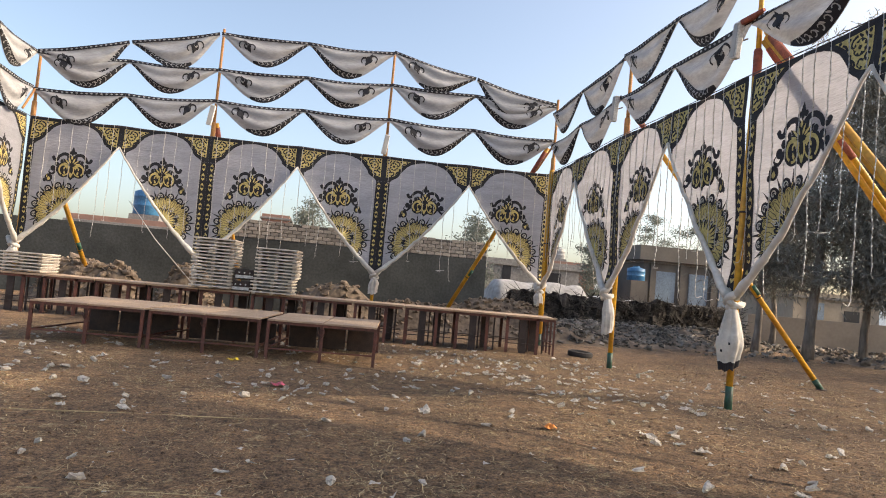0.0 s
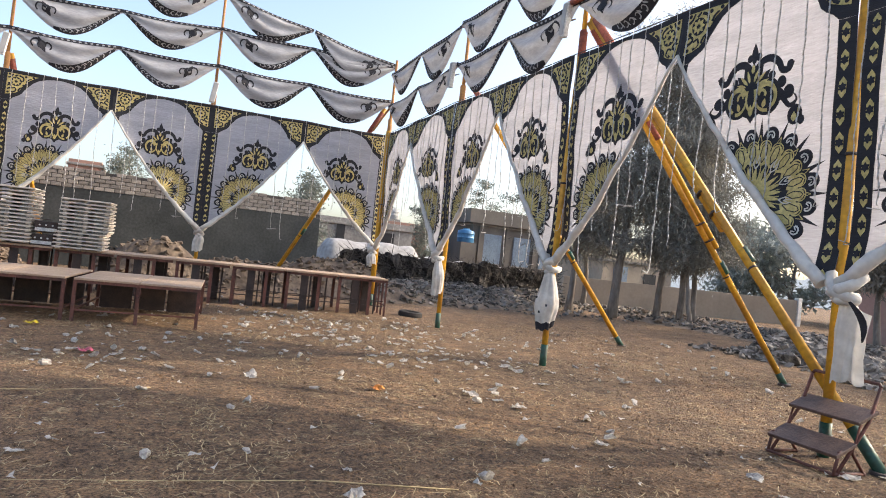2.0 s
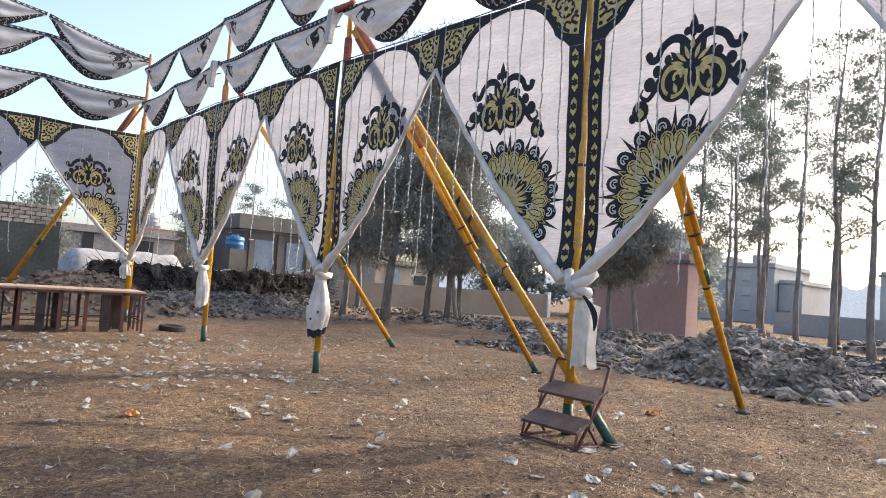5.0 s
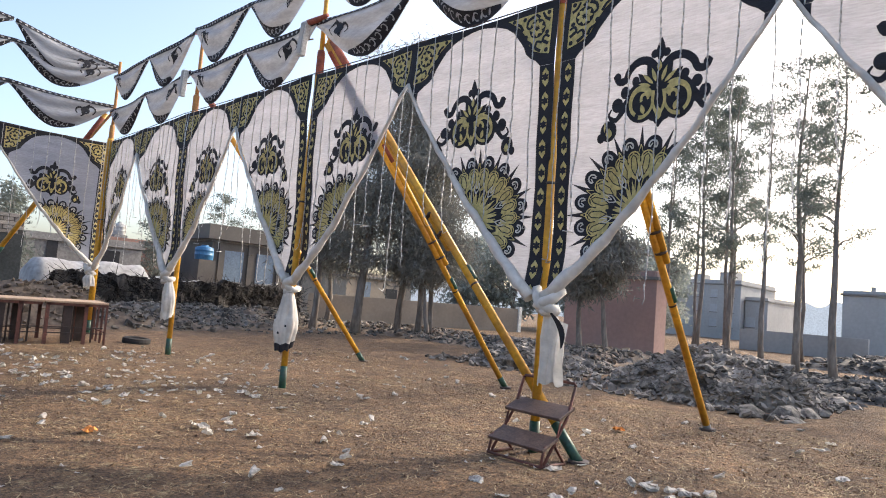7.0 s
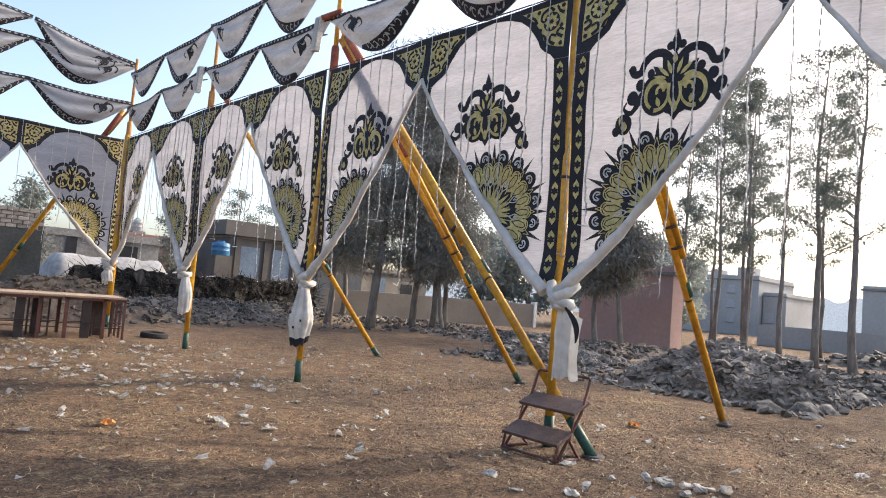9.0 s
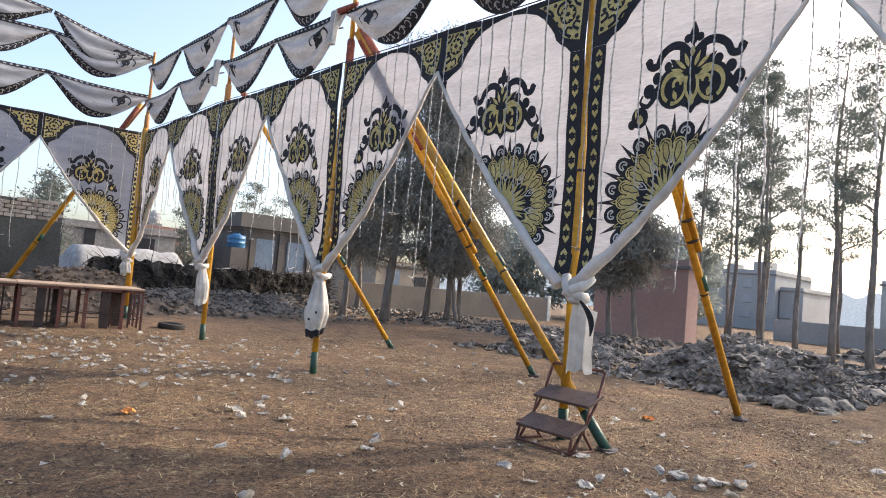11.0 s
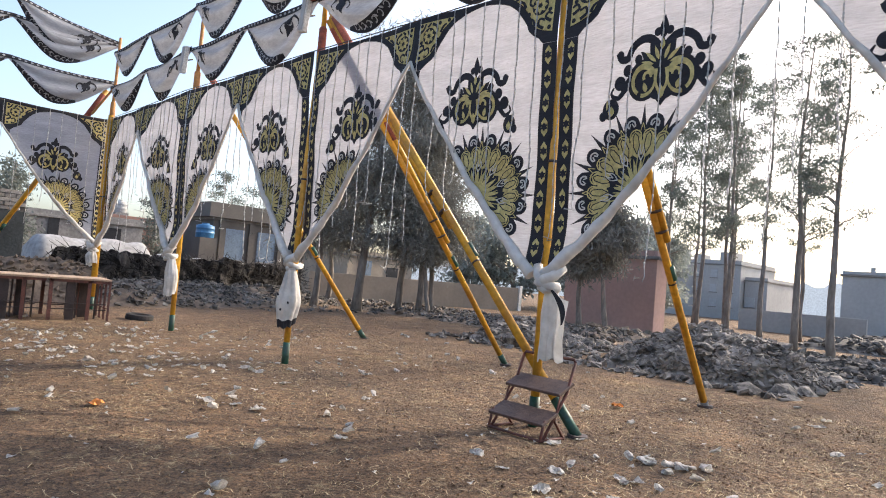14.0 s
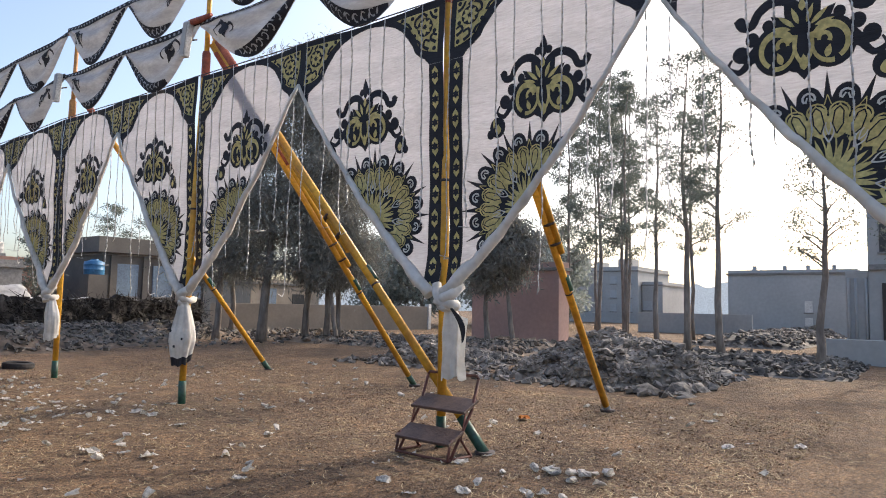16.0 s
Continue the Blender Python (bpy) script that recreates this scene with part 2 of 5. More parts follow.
def make_ground():
    xs = [-400, -150, -60, -30, -18] + list(np.arange(-12, 26.01, 0.3)) + [30, 38, 60, 120, 250, 600]
    ys = [-300, -100, -40, -20] + list(np.arange(-9, 24.01, 0.3)) + [27, 32, 40, 60, 100, 200, 400, 900]
    vs, fs = [], []
    for y in ys:
        for x in xs:
            near = -12 <= x <= 26 and -9 <= y <= 24
            vs.append((x, y, height(x, y) if near else 0.0))
    n = len(xs)
    for j in range(len(ys) - 1):
        for i in range(n - 1):
            fs.append((j * n + i, j * n + i + 1, (j + 1) * n + i + 1, (j + 1) * n + i))
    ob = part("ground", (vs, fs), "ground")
    for p in ob.data.polygons:
        p.use_smooth = True
    tagged(ob, "trodden brown earth strewn with chaff and litter", "ground", kind="structure")


make_ground()

# ---- tent: plan ----
WX = 6.03
TOP = 5.0
# the last bay, to y -5.2, is unseen and added for its shadow
RIGHT = [(6.28, 18.85), (WX, 13.6), (WX, 9.1), (WX, 4.32), (WX, -0.45), (WX, -5.2)]
BACK = [(-8.0, 19.45), (-3.37, 19.35), (1.43, 19.2), (6.38, 18.95)]
LEFT = [(-8.05, 19.4), (-8.05, 14.7), (-8.05, 10.0), (-8.05, 5.3)]
PW = 2.38


def curve_z(u):
    """Height of the gathered lower edge of a panel: u is 0 at the post and 1 where two panels meet."""
    return 1.62 + 2.78 * (u - 0.30 * u * (1 - u))


def clip(poly):
    """Cut a flat outline off below the gathered edge."""
    k = 10
    for i in range(k):
        u0, u1 = i / k, (i + 1) / k
        a, b = (u0 * PW, curve_z(u0)), (u1 * PW, curve_z(u1))
        out = []
        side = [(b[0] - a[0]) * (p[1] - a[1]) - (b[1] - a[1]) * (p[0] - a[0]) for p in poly]
        for j in range(len(poly)):
            p, q, sp, sq = poly[j - 1], poly[j], side[j - 1], side[j]
            if (sp >= 0) != (sq >= 0):
                t = sp / (sp - sq)
                out.append((p[0] + (q[0] - p[0]) * t, p[1] + (q[1] - p[1]) * t))
            if sq >= 0:
                out.append(q)
        poly = out
        if len(poly) < 3:
            return []
    return [(min(max(p[0], 0.0), PW), min(p[1], TOP - 0.005)) for p in poly]


def cut(poly, axis, value, keep):
    """The part of an outline on one side of a line; keep is 1 or -1."""
    out = []
    for j in range(len(poly)):
        p, q = poly[j - 1], poly[j]
        a, b = (p[axis] - value) * keep, (q[axis] - value) * keep
        if (a >= 0) != (b >= 0):
            t = a / (a - b)
            out.append((p[0] + (q[0] - p[0]) * t, p[1] + (q[1] - p[1]) * t))
        if b >= 0:
            out.append(q)
    return out


def cells(poly, size=0.2):
    """Cuts an outline along a grid, so that it follows the folds of the cloth."""
    found = [poly]
    for axis in (0, 1):
        nxt = []
        for p in found:
            lo, hi = min(c[axis] for c in p), max(c[axis] for c in p)
            v = math.floor(lo / size) * size + size
            while v < hi - 1e-4:
                a = cut(p, axis, v, -1)
                if len(a) > 2:
                    nxt.append(a)
                p = cut(p, axis, v, 1)
                if len(p) < 3:
                    break
                v += size
            if len(p) > 2:
                nxt.append(p)
        found = nxt
    return found


def leaf(cx, cz, ang, length, width, n=7):
    a = radians(ang)
    c, s = math.cos(a), math.sin(a)
    side = [(length * i / n, width / 2 * math.sin(math.pi * (i / n) ** 0.8)) for i in range(n + 1)]
    loop = side + [(x, -y) for x, y in side[-2:0:-1]]
    return [(cx + x * c - y * s, cz + x * s + y * c) for x, y in loop]


def disc(cx, cz, r, n=14):
    return [(cx + r * math.cos(2 * math.pi * i / n), cz + r * math.sin(2 * math.pi * i / n)) for i in range(n)]


def stroke(pts, w0, w1):
    """A drawn line of changing width through the points, as quads."""
    if 3 <= len(pts) <= 7:
        fine = []
        for i in range(len(pts) - 1):
            p0, p1, p2, p3 = pts[max(i - 1, 0)], pts[i], pts[i + 1], pts[min(i + 2, len(pts) - 1)]
            for j in range(3):
                t = j / 3
                fine.append(tuple(0.5 * (2 * b + (c - a) * t + (2 * a - 5 * b + 4 * c - d) * t * t + (3 * b - a - 3 * c + d) * t ** 3) for a, b, c, d in zip(p0, p1, p2, p3)))
        pts = fine + [pts[-1]]
    out, n = [], len(pts) - 1
    offs = []
    for i, p in enumerate(pts):
        a, b = pts[max(i - 1, 0)], pts[min(i + 1, n)]
        d = Vector((b[0] - a[0], b[1] - a[1])).normalized()
        w = (w0 + (w1 - w0) * i / n) / 2
        offs.append(((p[0] - d.y * w, p[1] + d.x * w), (p[0] + d.y * w, p[1] - d.x * w)))
    for (a, b), (c, d) in zip(offs, offs[1:]):
        out.append([a, b, d, c])
    return out


def arc(cx, cz, r, a0, a1, n=10, rr=None):
    rr = r if rr is None else rr
    return [(cx + (r + (rr - r) * i / n) * math.cos(radians(a0 + (a1 - a0) * i / n)), cz + (r + (rr - r) * i / n) * math.sin(radians(a0 + (a1 - a0) * i / n))) for i in range(n + 1)]


def palmette(cx, cz):
    """The flower motif: black shapes, and the gold ones that lie inside them."""
    k, g = [], []
    k += [leaf(cx, cz + 0.72, 90, 0.30, 0.13), disc(cx - 0.085, cz + 0.82, 0.055), disc(cx + 0.085, cz + 0.82, 0.055)]
    for a in (90, 64, 116, 40, 140):
        k.append(leaf(cx, cz + 0.34, a, 0.43, 0.16))
    g.append(leaf(cx, cz + 0.60, 90, 0.13, 0.075, 4))
    for s in (-1, 1):
        g += [leaf(cx + s * 0.04, cz + 0.48, 90 - s * 22, 0.19, 0.055), leaf(cx + s * 0.08, cz + 0.46, 90 - s * 52, 0.22, 0.05), leaf(cx + s * 0.12, cz + 0.44, 90 - s * 76, 0.20, 0.045)]
        k += stroke([(cx + s * x, cz + z) for x, z in ((0.02, 0.60), (0.16, 0.74), (0.32, 0.76), (0.46, 0.68), (0.53, 0.57), (0.64, 0.57), (0.69, 0.66))], 0.11, 0.09)
        k += [disc(cx + s * 0.66, cz + 0.62, 0.06), disc(cx + s * 0.36, cz + 0.53, 0.06)]
        k.append(disc(cx + s * 0.27, cz + 0.27, 0.25, 22))
        g += stroke(arc(cx + s * 0.27, cz + 0.265, 0.165, 90 - s * 150, 90 + s * 70, 16), 0.045, 0.085)
        g += stroke(arc(cx + s * 0.27, cz + 0.265, 0.18, 90 + s * 90, 90 + s * 190, 9), 0.03, 0.05)
        g += stroke(arc(cx + s * 0.21, cz + 0.30, 0.055, 90 + s * 100, 90 - s * 120, 8), 0.035, 0.045)
        g.append(leaf(cx + s * 0.22, cz + 0.12, 90 - s * 20, 0.13, 0.07))
        k += stroke([(cx + s * x, cz + z) for x, z in ((0.46, 0.30), (0.56, 0.23), (0.66, 0.27))], 0.15, 0.10)
        k += [disc(cx + s * 0.65, cz + 0.28, 0.09), disc(cx + s * 0.53, cz + 0.42, 0.075)]
        k += stroke([(cx + s * x, cz + z) for x, z in ((0.56, 0.20), (0.66, 0.10), (0.76, 0.13))], 0.08, 0.05)
        k += stroke([(cx + s * x, cz + z) for x, z in ((0.70, 0.10), (0.78, 0.16), (0.74, 0.24))], 0.06, 0.02)
        k += [disc(cx + s * 0.77, cz - 0.03, 0.13, 18), disc(cx + s * 0.89, cz - 0.11, 0.06)]
        g += [leaf(cx + s * 0.76, cz - 0.12, 90, 0.13, 0.10), leaf(cx + s * 0.83, cz - 0.04, 90, 0.13, 0.03)]
        k.append(leaf(cx, cz + 0.02, 90 - s * 55, 0.34, 0.12))
    k.append(leaf(cx, cz - 0.06, 90, 0.62, 0.26))
    g += stroke([(cx - 0.075, cz + 0.38), (cx - 0.085, cz + 0.22), (cx, cz + 0.07)], 0.05, 0.035)
    g += stroke([(cx + 0.075, cz + 0.38), (cx + 0.085, cz + 0.22), (cx, cz + 0.07)], 0.05, 0.035)
    g.append(leaf(cx, cz + 0.03, 90, 0.16, 0.09))
    fit = lambda p: [(cx + (x - cx) * 0.72, cz + (z - cz) * 0.84) for x, z in p]
    return [fit(p) for p in k], [fit(p) for p in g]


def sunburst(cx, cz):
    """The half-hidden sun wheel: black field with spikes, gold petals, white line scrolls."""
    k, g, w, d = [], [], [], []
    rim = []
    for i in range(144):
        a = 360 * i / 144
        ph = (a % 22.5) / 22.5
        r = 0.655 + 0.12 * max(0.0, math.sin(math.pi * (ph - 0.12) / 0.76)) ** 0.55 if 0.12 < ph < 0.88 else 0.655
        if ph < 0.05 or ph > 0.95:
            r = 0.88
        rim.append((cx + r * math.cos(radians(a)), cz + r * math.sin(radians(a))))
    for i in range(144):
        k.append([(cx, cz), rim[i], rim[(i + 1) % 144]])

    def ray_line(a, pts, w0, w1):
        ca, sa = math.cos(radians(a)), math.sin(radians(a))
        return stroke([(cx + r * ca - o * sa, cz + r * sa + o * ca) for r, o in pts], w0, w1)

    for i in range(16):
        a = 22.5 * i + 11.25
        ca, sa = math.cos(radians(a)), math.sin(radians(a))
        w += stroke(arc(cx + 0.675 * ca, cz + 0.675 * sa, 0.045, a - 125, a + 125, 8), 0.018, 0.018)
        w += ray_line(a, ((0.645, 0.03), (0.69, 0.008)), 0.014, 0.012)
        w += ray_line(a, ((0.645, -0.03), (0.69, -0.008)), 0.014, 0.012)
        g += ray_line(a + 11.25, ((0.60, 0.025), (0.68, 0.0)), 0.008, 0.008) + ray_line(a + 11.25, ((0.60, -0.025), (0.68, 0.0)), 0.008, 0.008)
    for i in range(22):
        a = 360 / 22 * i
        ca, sa = math.cos(radians(a)), math.sin(radians(a))
        g.append(leaf(cx + 0.33 * ca, cz + 0.33 * sa, a, 0.28, 0.168))
        g += stroke(arc(cx + 0.55 * ca, cz + 0.55 * sa, 0.068, a - 120, a + 120, 9), 0.014, 0.014)
        g.append(disc(cx + 0.53 * ca, cz + 0.53 * sa, 0.066, 10))
        d += ray_line(a, ((0.37, 0), (0.45, 0.036)), 0.010, 0.010) + ray_line(a, ((0.45, 0.036), (0.55, 0.03)), 0.010, 0.010) + ray_line(a, ((0.55, 0.03), (0.585, 0)), 0.010, 0.010)
        d += ray_line(a, ((0.37, 0), (0.45, -0.036)), 0.010, 0.010) + ray_line(a, ((0.45, -0.036), (0.55, -0.03)), 0.010, 0.010) + ray_line(a, ((0.55, -0.03), (0.585, 0)), 0.010, 0.010)
        b = a + 180 / 22
        cb, sb = math.cos(radians(b)), math.sin(radians(b))
        g.append(leaf(cx + 0.04 * cb, cz + 0.04 * sb, b, 0.30, 0.05))
        g += ray_line(a, ((0.10, 0), (0.24, 0.012), (0.34, 0.0)), 0.010, 0.012)
        if i % 2:
            for q in (-1, 1):
                w += ray_line(b, ((0.30, 0), (0.37, 0.034 * q), (0.43, 0.03 * q)), 0.013, 0.009)
                w += ray_line(b, ((0.36, 0), (0.42, 0.018 * q), (0.46, 0.015 * q)), 0.010, 0.007)
    return k, g, w, d


def spandrels():
    """Black head band that leaves the white arch free, its gold fields and scrolls, for the two halves."""
    half = [(0.19, 4.16), (0.26, 4.24), (0.35, 4.30), (0.42, 4.37), (0.46, 4.47), (0.53, 4.58), (0.62, 4.71), (0.74, 4.81), (0.90, 4.88), (1.06, 4.915), (1.19, 4.93)]
    for s in (0, 1):
        k, g, d, e = [], [], [], []
        f = lambda p, s=s: ((PW - p[0] if s else p[0]), TOP - (TOP - p[1]) * 0.89)
        for a, b in zip(half, half[1:]):
            k.append([f(a), f(b), f((b[0], TOP)), f((a[0], TOP))])
        k.append([f((0, 4.16)), f((0.19, 4.16)), f((0.19, TOP)), f((0, TOP))])
        g.append([f(p) for p in ((0.075, 4.90), (0.075, 4.30), (0.19, 4.33), (0.23, 4.90))])
        g.append([f(p) for p in ((0.23, 4.90), (0.19, 4.33), (0.30, 4.38), (0.365, 4.45), (0.42, 4.90))])
        g.append([f(p) for p in ((0.42, 4.90), (0.365, 4.45), (0.415, 4.58), (0.52, 4.74), (0.66, 4.86), (0.72, 4.90))])
        d.append(disc(*f((0.27, 4.68)), 0.115))
        for q in ((0.12, 4.36), (0.12, 4.86), (0.62, 4.865), (0.43, 4.60), (0.13, 4.60), (0.46, 4.85)):
            d.append(disc(*f(q), 0.028, 8))
        for a in range(0, 360, 45):
            e.append(leaf(*f((0.27 + 0.025 * math.cos(radians(a)), 4.68 + 0.025 * math.sin(radians(a)))), 180 - a if s else a, 0.08, 0.05, 4))
        for line in (((0.10, 4.44), (0.18, 4.50), (0.15, 4.56), (0.09, 4.53)), ((0.20, 4.36), (0.28, 4.42), (0.26, 4.50), (0.19, 4.47)), ((0.33, 4.42), (0.36, 4.50), (0.42, 4.54)),
                     ((0.10, 4.76), (0.16, 4.80), (0.20, 4.88)), ((0.32, 4.86), (0.40, 4.82), (0.42, 4.74), (0.38, 4.70)), ((0.48, 4.70), (0.52, 4.78), (0.58, 4.82)), ((0.24, 4.82), (0.30, 4.88))):
            d += stroke([f(p) for p in line], 0.040, 0.026)
        yield k, g, d, e


def border():
    for s in (0, 1):
        k, g, d = [], [], []
        f = (lambda p: (PW - p[0], p[1])) if s else (lambda p: p)
        z = 4.25
        while z > 1.4:
            k.append([f((0.0, z - 0.27)), f((0.19, z - 0.27)), f((0.19, z)), f((0.0, z))])
            zc = z - 0.14
            g.append([f((0.105 + x, zc + y)) for x, y in ((0, 0.108), (0.040, 0.055), (0.040, -0.055), (0, -0.108), (-0.040, -0.055), (-0.040, 0.055))])
            for a in range(0, 360, 60):
                d.append(leaf(*f((0.105, zc)), a + 30, 0.05, 0.034, 4))
            z -= 0.27
        yield k, g, d


def make_panel(mirror, seed):
    """One tent panel in its own frame: x from the post (0) to the meeting point, z up, seen from -y."""
    rnd = random.Random(seed)
    ph = [rnd.uniform(0, 6.3) for _ in range(4)]

    def at(s, z, lift):
        u = s / PW
        fold = 0.014 * math.sin(u * 17 + ph[0]) * (0.25 + 0.75 * min(1, (TOP - z) / 2.2)) + 0.03 * math.sin(z * 1.7 + ph[1]) + 0.008 * math.sin(7 * z + 9 * u + ph[2])
        fold -= 0.05 * math.exp(-((z - curve_z(u)) / 0.25) ** 2)
        zz = z - 0.05 * math.sin(math.pi * u) * max(0.0, (z - 4.3) / 0.7) * 0.6
        return ((-s if mirror else s), fold - lift, zz)

    root = thing("tent_curtain", Matrix(), "white tent curtain with black and gold ornament, gathered to its post", "tent curtain", "printed tent curtains")
    vs, fs = [], []
    nu, nz = 30, 26
    for i in range(nu + 1):
        for j in range(nz + 1):
            u = i / nu
            b = curve_z(u) - 0.02
            vs.append(at(u * PW, b + (TOP - b) * j / nz, 0.0))
    for i in range(nu):
        for j in range(nz):
            a = i * (nz + 1) + j
            q = (a, a + nz + 1, a + nz + 2, a + 1)
            fs.append(q[::-1] if mirror else q)
    c = part("cloth", (vs, fs), "cloth", root)
    for p in c.data.polygons:
        p.use_smooth = True

    def printed(name, polys, material, parent, layer, label=""):
        v, f = [], []
        for p in polys:
            q = clip(p)
            if len(q) < 3:
                continue
            for c in cells(q):
                f.append(tuple(range(len(v), len(v) + len(c))))
                v += [at(x, z, 0.006 + 0.005 * layer) for x, z in c]
        if f:
            o = part(name, (v, f), material, parent, label)
            if name in ("medallion_star", "petal_outline", "sunburst_line_print", "palmette_inlay", "corner_scroll", "border_medallion"):
                tagged(o, kind="stuff")
            return o

    for k, g, d, e in spandrels():
        o = printed("arched_head_print", k, "ink", root, 0, "black arched head band")
        printed("gold_corner_field", g, "gold", o, 1, "gold corner field")
        printed("corner_scroll", d, "ink", o, 2)
        printed("corner_rosette", e, "gold", o, 3)
    for k, g, d in border():
        o = printed("side_border_print", k, "ink", root, 0, "black side border")
        if o:
            printed("border_medallion", g, "gold", o, 1)
            printed("medallion_star", d, "ink", o, 2)
    k, g = palmette(PW / 2 + 0.01, 3.42)
    o = printed("palmette_print", k, "ink", root, 0, "black palmette motif")
    printed("palmette_inlay", g, "gold", o, 1)
    k, g, w, d = sunburst(1.04, 2.54)
    o = printed("sunburst_print", k, "ink", root, 0, "black and gold sun wheel")
    printed("sunburst_petal_print", g, "gold", o, 1)
    printed("sunburst_line_print", w, "hem", o, 2)
    printed("petal_outline", d, "ink", o, 2)
    # rolled lower edge
    pts, rad = [], []
    for i in range(25):
        u = 1 - i / 24 * 0.985
        x, y, z = at(u * PW, curve_z(u), 0.03)
        pts.append((x, y - 0.05 * (1 - u), z - 0.01 + 0.012 * math.sin(i * 2.1 + ph[3])))
        rad.append(0.022 + 0.052 * (1 - u) ** 1.3 + 0.009 * math.sin(i * 1.7 + ph[0]) * (1 - u))
    bm = bmesh.new()
    tube(bm, pts, rad, 8)
    part("rolled_hem", bm, "hem", root, "rolled white hem")
    return root


def make_swag(mirror, seed):
    """One valance swag in its own frame: x along the rope, hanging down in z."""
    rnd = random.Random(seed)
    ph = rnd.uniform(0, 6.3)
    depth = rnd.uniform(0.68, 0.80)
    peak = rnd.uniform(0.42, 0.5)

    def low(u):
        t = u / peak * 0.5 if u < peak else 0.5 + (u - peak) / (1 - peak) * 0.5
        return -0.10 - depth * math.sin(math.pi * t) ** 1.25

    def at(u, v, lift):
        b = low(u)
        z = b * v - 0.05 * math.sin(math.pi * u)
        y = -0.10 * math.sin(math.pi * v) * math.sin(math.pi * u) + 0.04 * math.sin(13 * v + 3.5 * u + ph) * math.sin(math.pi * u) - lift
        x = u * PW
        return (-x if mirror else x, y, z)

    root = thing("valance_swag", Matrix(), "grey-white scalloped valance with black trim, hung from a rope", "valance", "valance swags")

    def strip(name, f0, f1, u0, u1, nv, lift, material, label=""):
        vs, fs = [], []
        nu = 28
        for i in range(nu + 1):
            u = u0 + (u1 - u0) * i / nu
            for j in range(nv + 1):
                v = f0(u) + (f1(u) - f0(u)) * j / nv
                vs.append(at(u, v, lift))
        for i in range(nu):
            for j in range(nv):
                a = i * (nv + 1) + j
                q = (a, a + 1, a + nv + 2, a + nv + 1)
                fs.append(q[::-1] if mirror else q)
        o = part(name, (vs, fs), material, root, label)
        for p in o.data.polygons:
            p.use_smooth = True
        return o

    strip("cloth", lambda u: 0, lambda u: 1, 0, 1, 16, 0, "grey")
    strip("top_trim", lambda u: 0, lambda u: min(1, 0.085 / -low(u)), 0, 1, 2, 0.012, "ink", "black chain trim")
    v, f = [], []
    b = -low(0.68)

    def put(polys, lift):
        for p in polys:
            f.append(tuple(range(len(v), len(v) + len(p))))
            v.extend(at(x / PW, max(0.0, min(1.0, -z / max(-low(x / PW), 0.05))), lift) for x, z in p)

    cx, cz = 0.70 * PW, low(0.70) * 0.47
    put([disc(cx, cz, 0.10)] + stroke(arc(cx + 0.13, cz + 0.02, 0.10, 180, -60, 8), 0.05, 0.03) + stroke(arc(cx - 0.12, cz - 0.03, 0.09, 0, 230, 8), 0.05, 0.03) + [leaf(cx, cz, 60, 0.2, 0.09), leaf(cx, cz, 240, 0.2, 0.09)], 0.014)
    part("scroll_motif", (v, f), "ink", root, "black scroll motif")
    edge = strip("leaf_border", lambda u: 1 - min(0.85, (0.05 + 0.12 * math.sin(math.pi * (u - 0.03) / 0.60) ** 0.7) / -low(u)), lambda u: 1.0, 0.031, 0.629, 3, 0.012, "ink", "black leaf border")
    v, f = [], []
    for i in range(9):
        u = 0.09 + 0.055 * i
        e, e2 = low(u), low(u + 0.02)
        t = math.degrees(math.atan2(e2 - e, 0.02 * PW))
        put(stroke(arc(u * PW, e + 0.085, 0.038, t + 30, t + 290, 7), 0.012, 0.020), 0.019)
        put([leaf(u * PW + 0.05, e + 0.05, t + 48, 0.085, 0.028, 4)], 0.019)
    tagged(part("border_scroll", (v, f), "grey", edge), kind="stuff")
    v, f = [], []
    for i in range(18):
        u = 0.04 + 0.92 * i / 17
        put([[(u * PW + 0.035 * math.cos(a), -0.042 + 0.02 * math.sin(a)) for a in (0, 1.05, 2.1, 3.14, 4.2, 5.24)]], 0.018)
    o = part("chain_print", (v, f), "grey", root, "pale chain print")
    tagged(o, kind="stuff")
    return root


def aim(p, q, z=0.0):
    """Pose with x running from p to q in plan."""
    return pose(p[0], p[1], z, 0, 0, math.degrees(math.atan2(q[1] - p[1], q[0] - p[0])))


VAR = {(mir, i): make_panel(mir, 11 + i) for mir in (False, True) for i in range(3)}
SWG = {(mir, i): make_swag(mir, 31 + i) for mir in (False, True) for i in range(4)}
used = set()
rng = random.Random(5)


def place(store, key, m, sx, sz=1.0):
    src = store[key]
    if (id(store), key) in used:
        ob = copy_thing(src, m)
    else:
        ob = src
        ob.matrix_basis = m
        used.add((id(store), key))
    ob.matrix_basis = m
    ob.scale = (sx, 1, sz)
    return ob


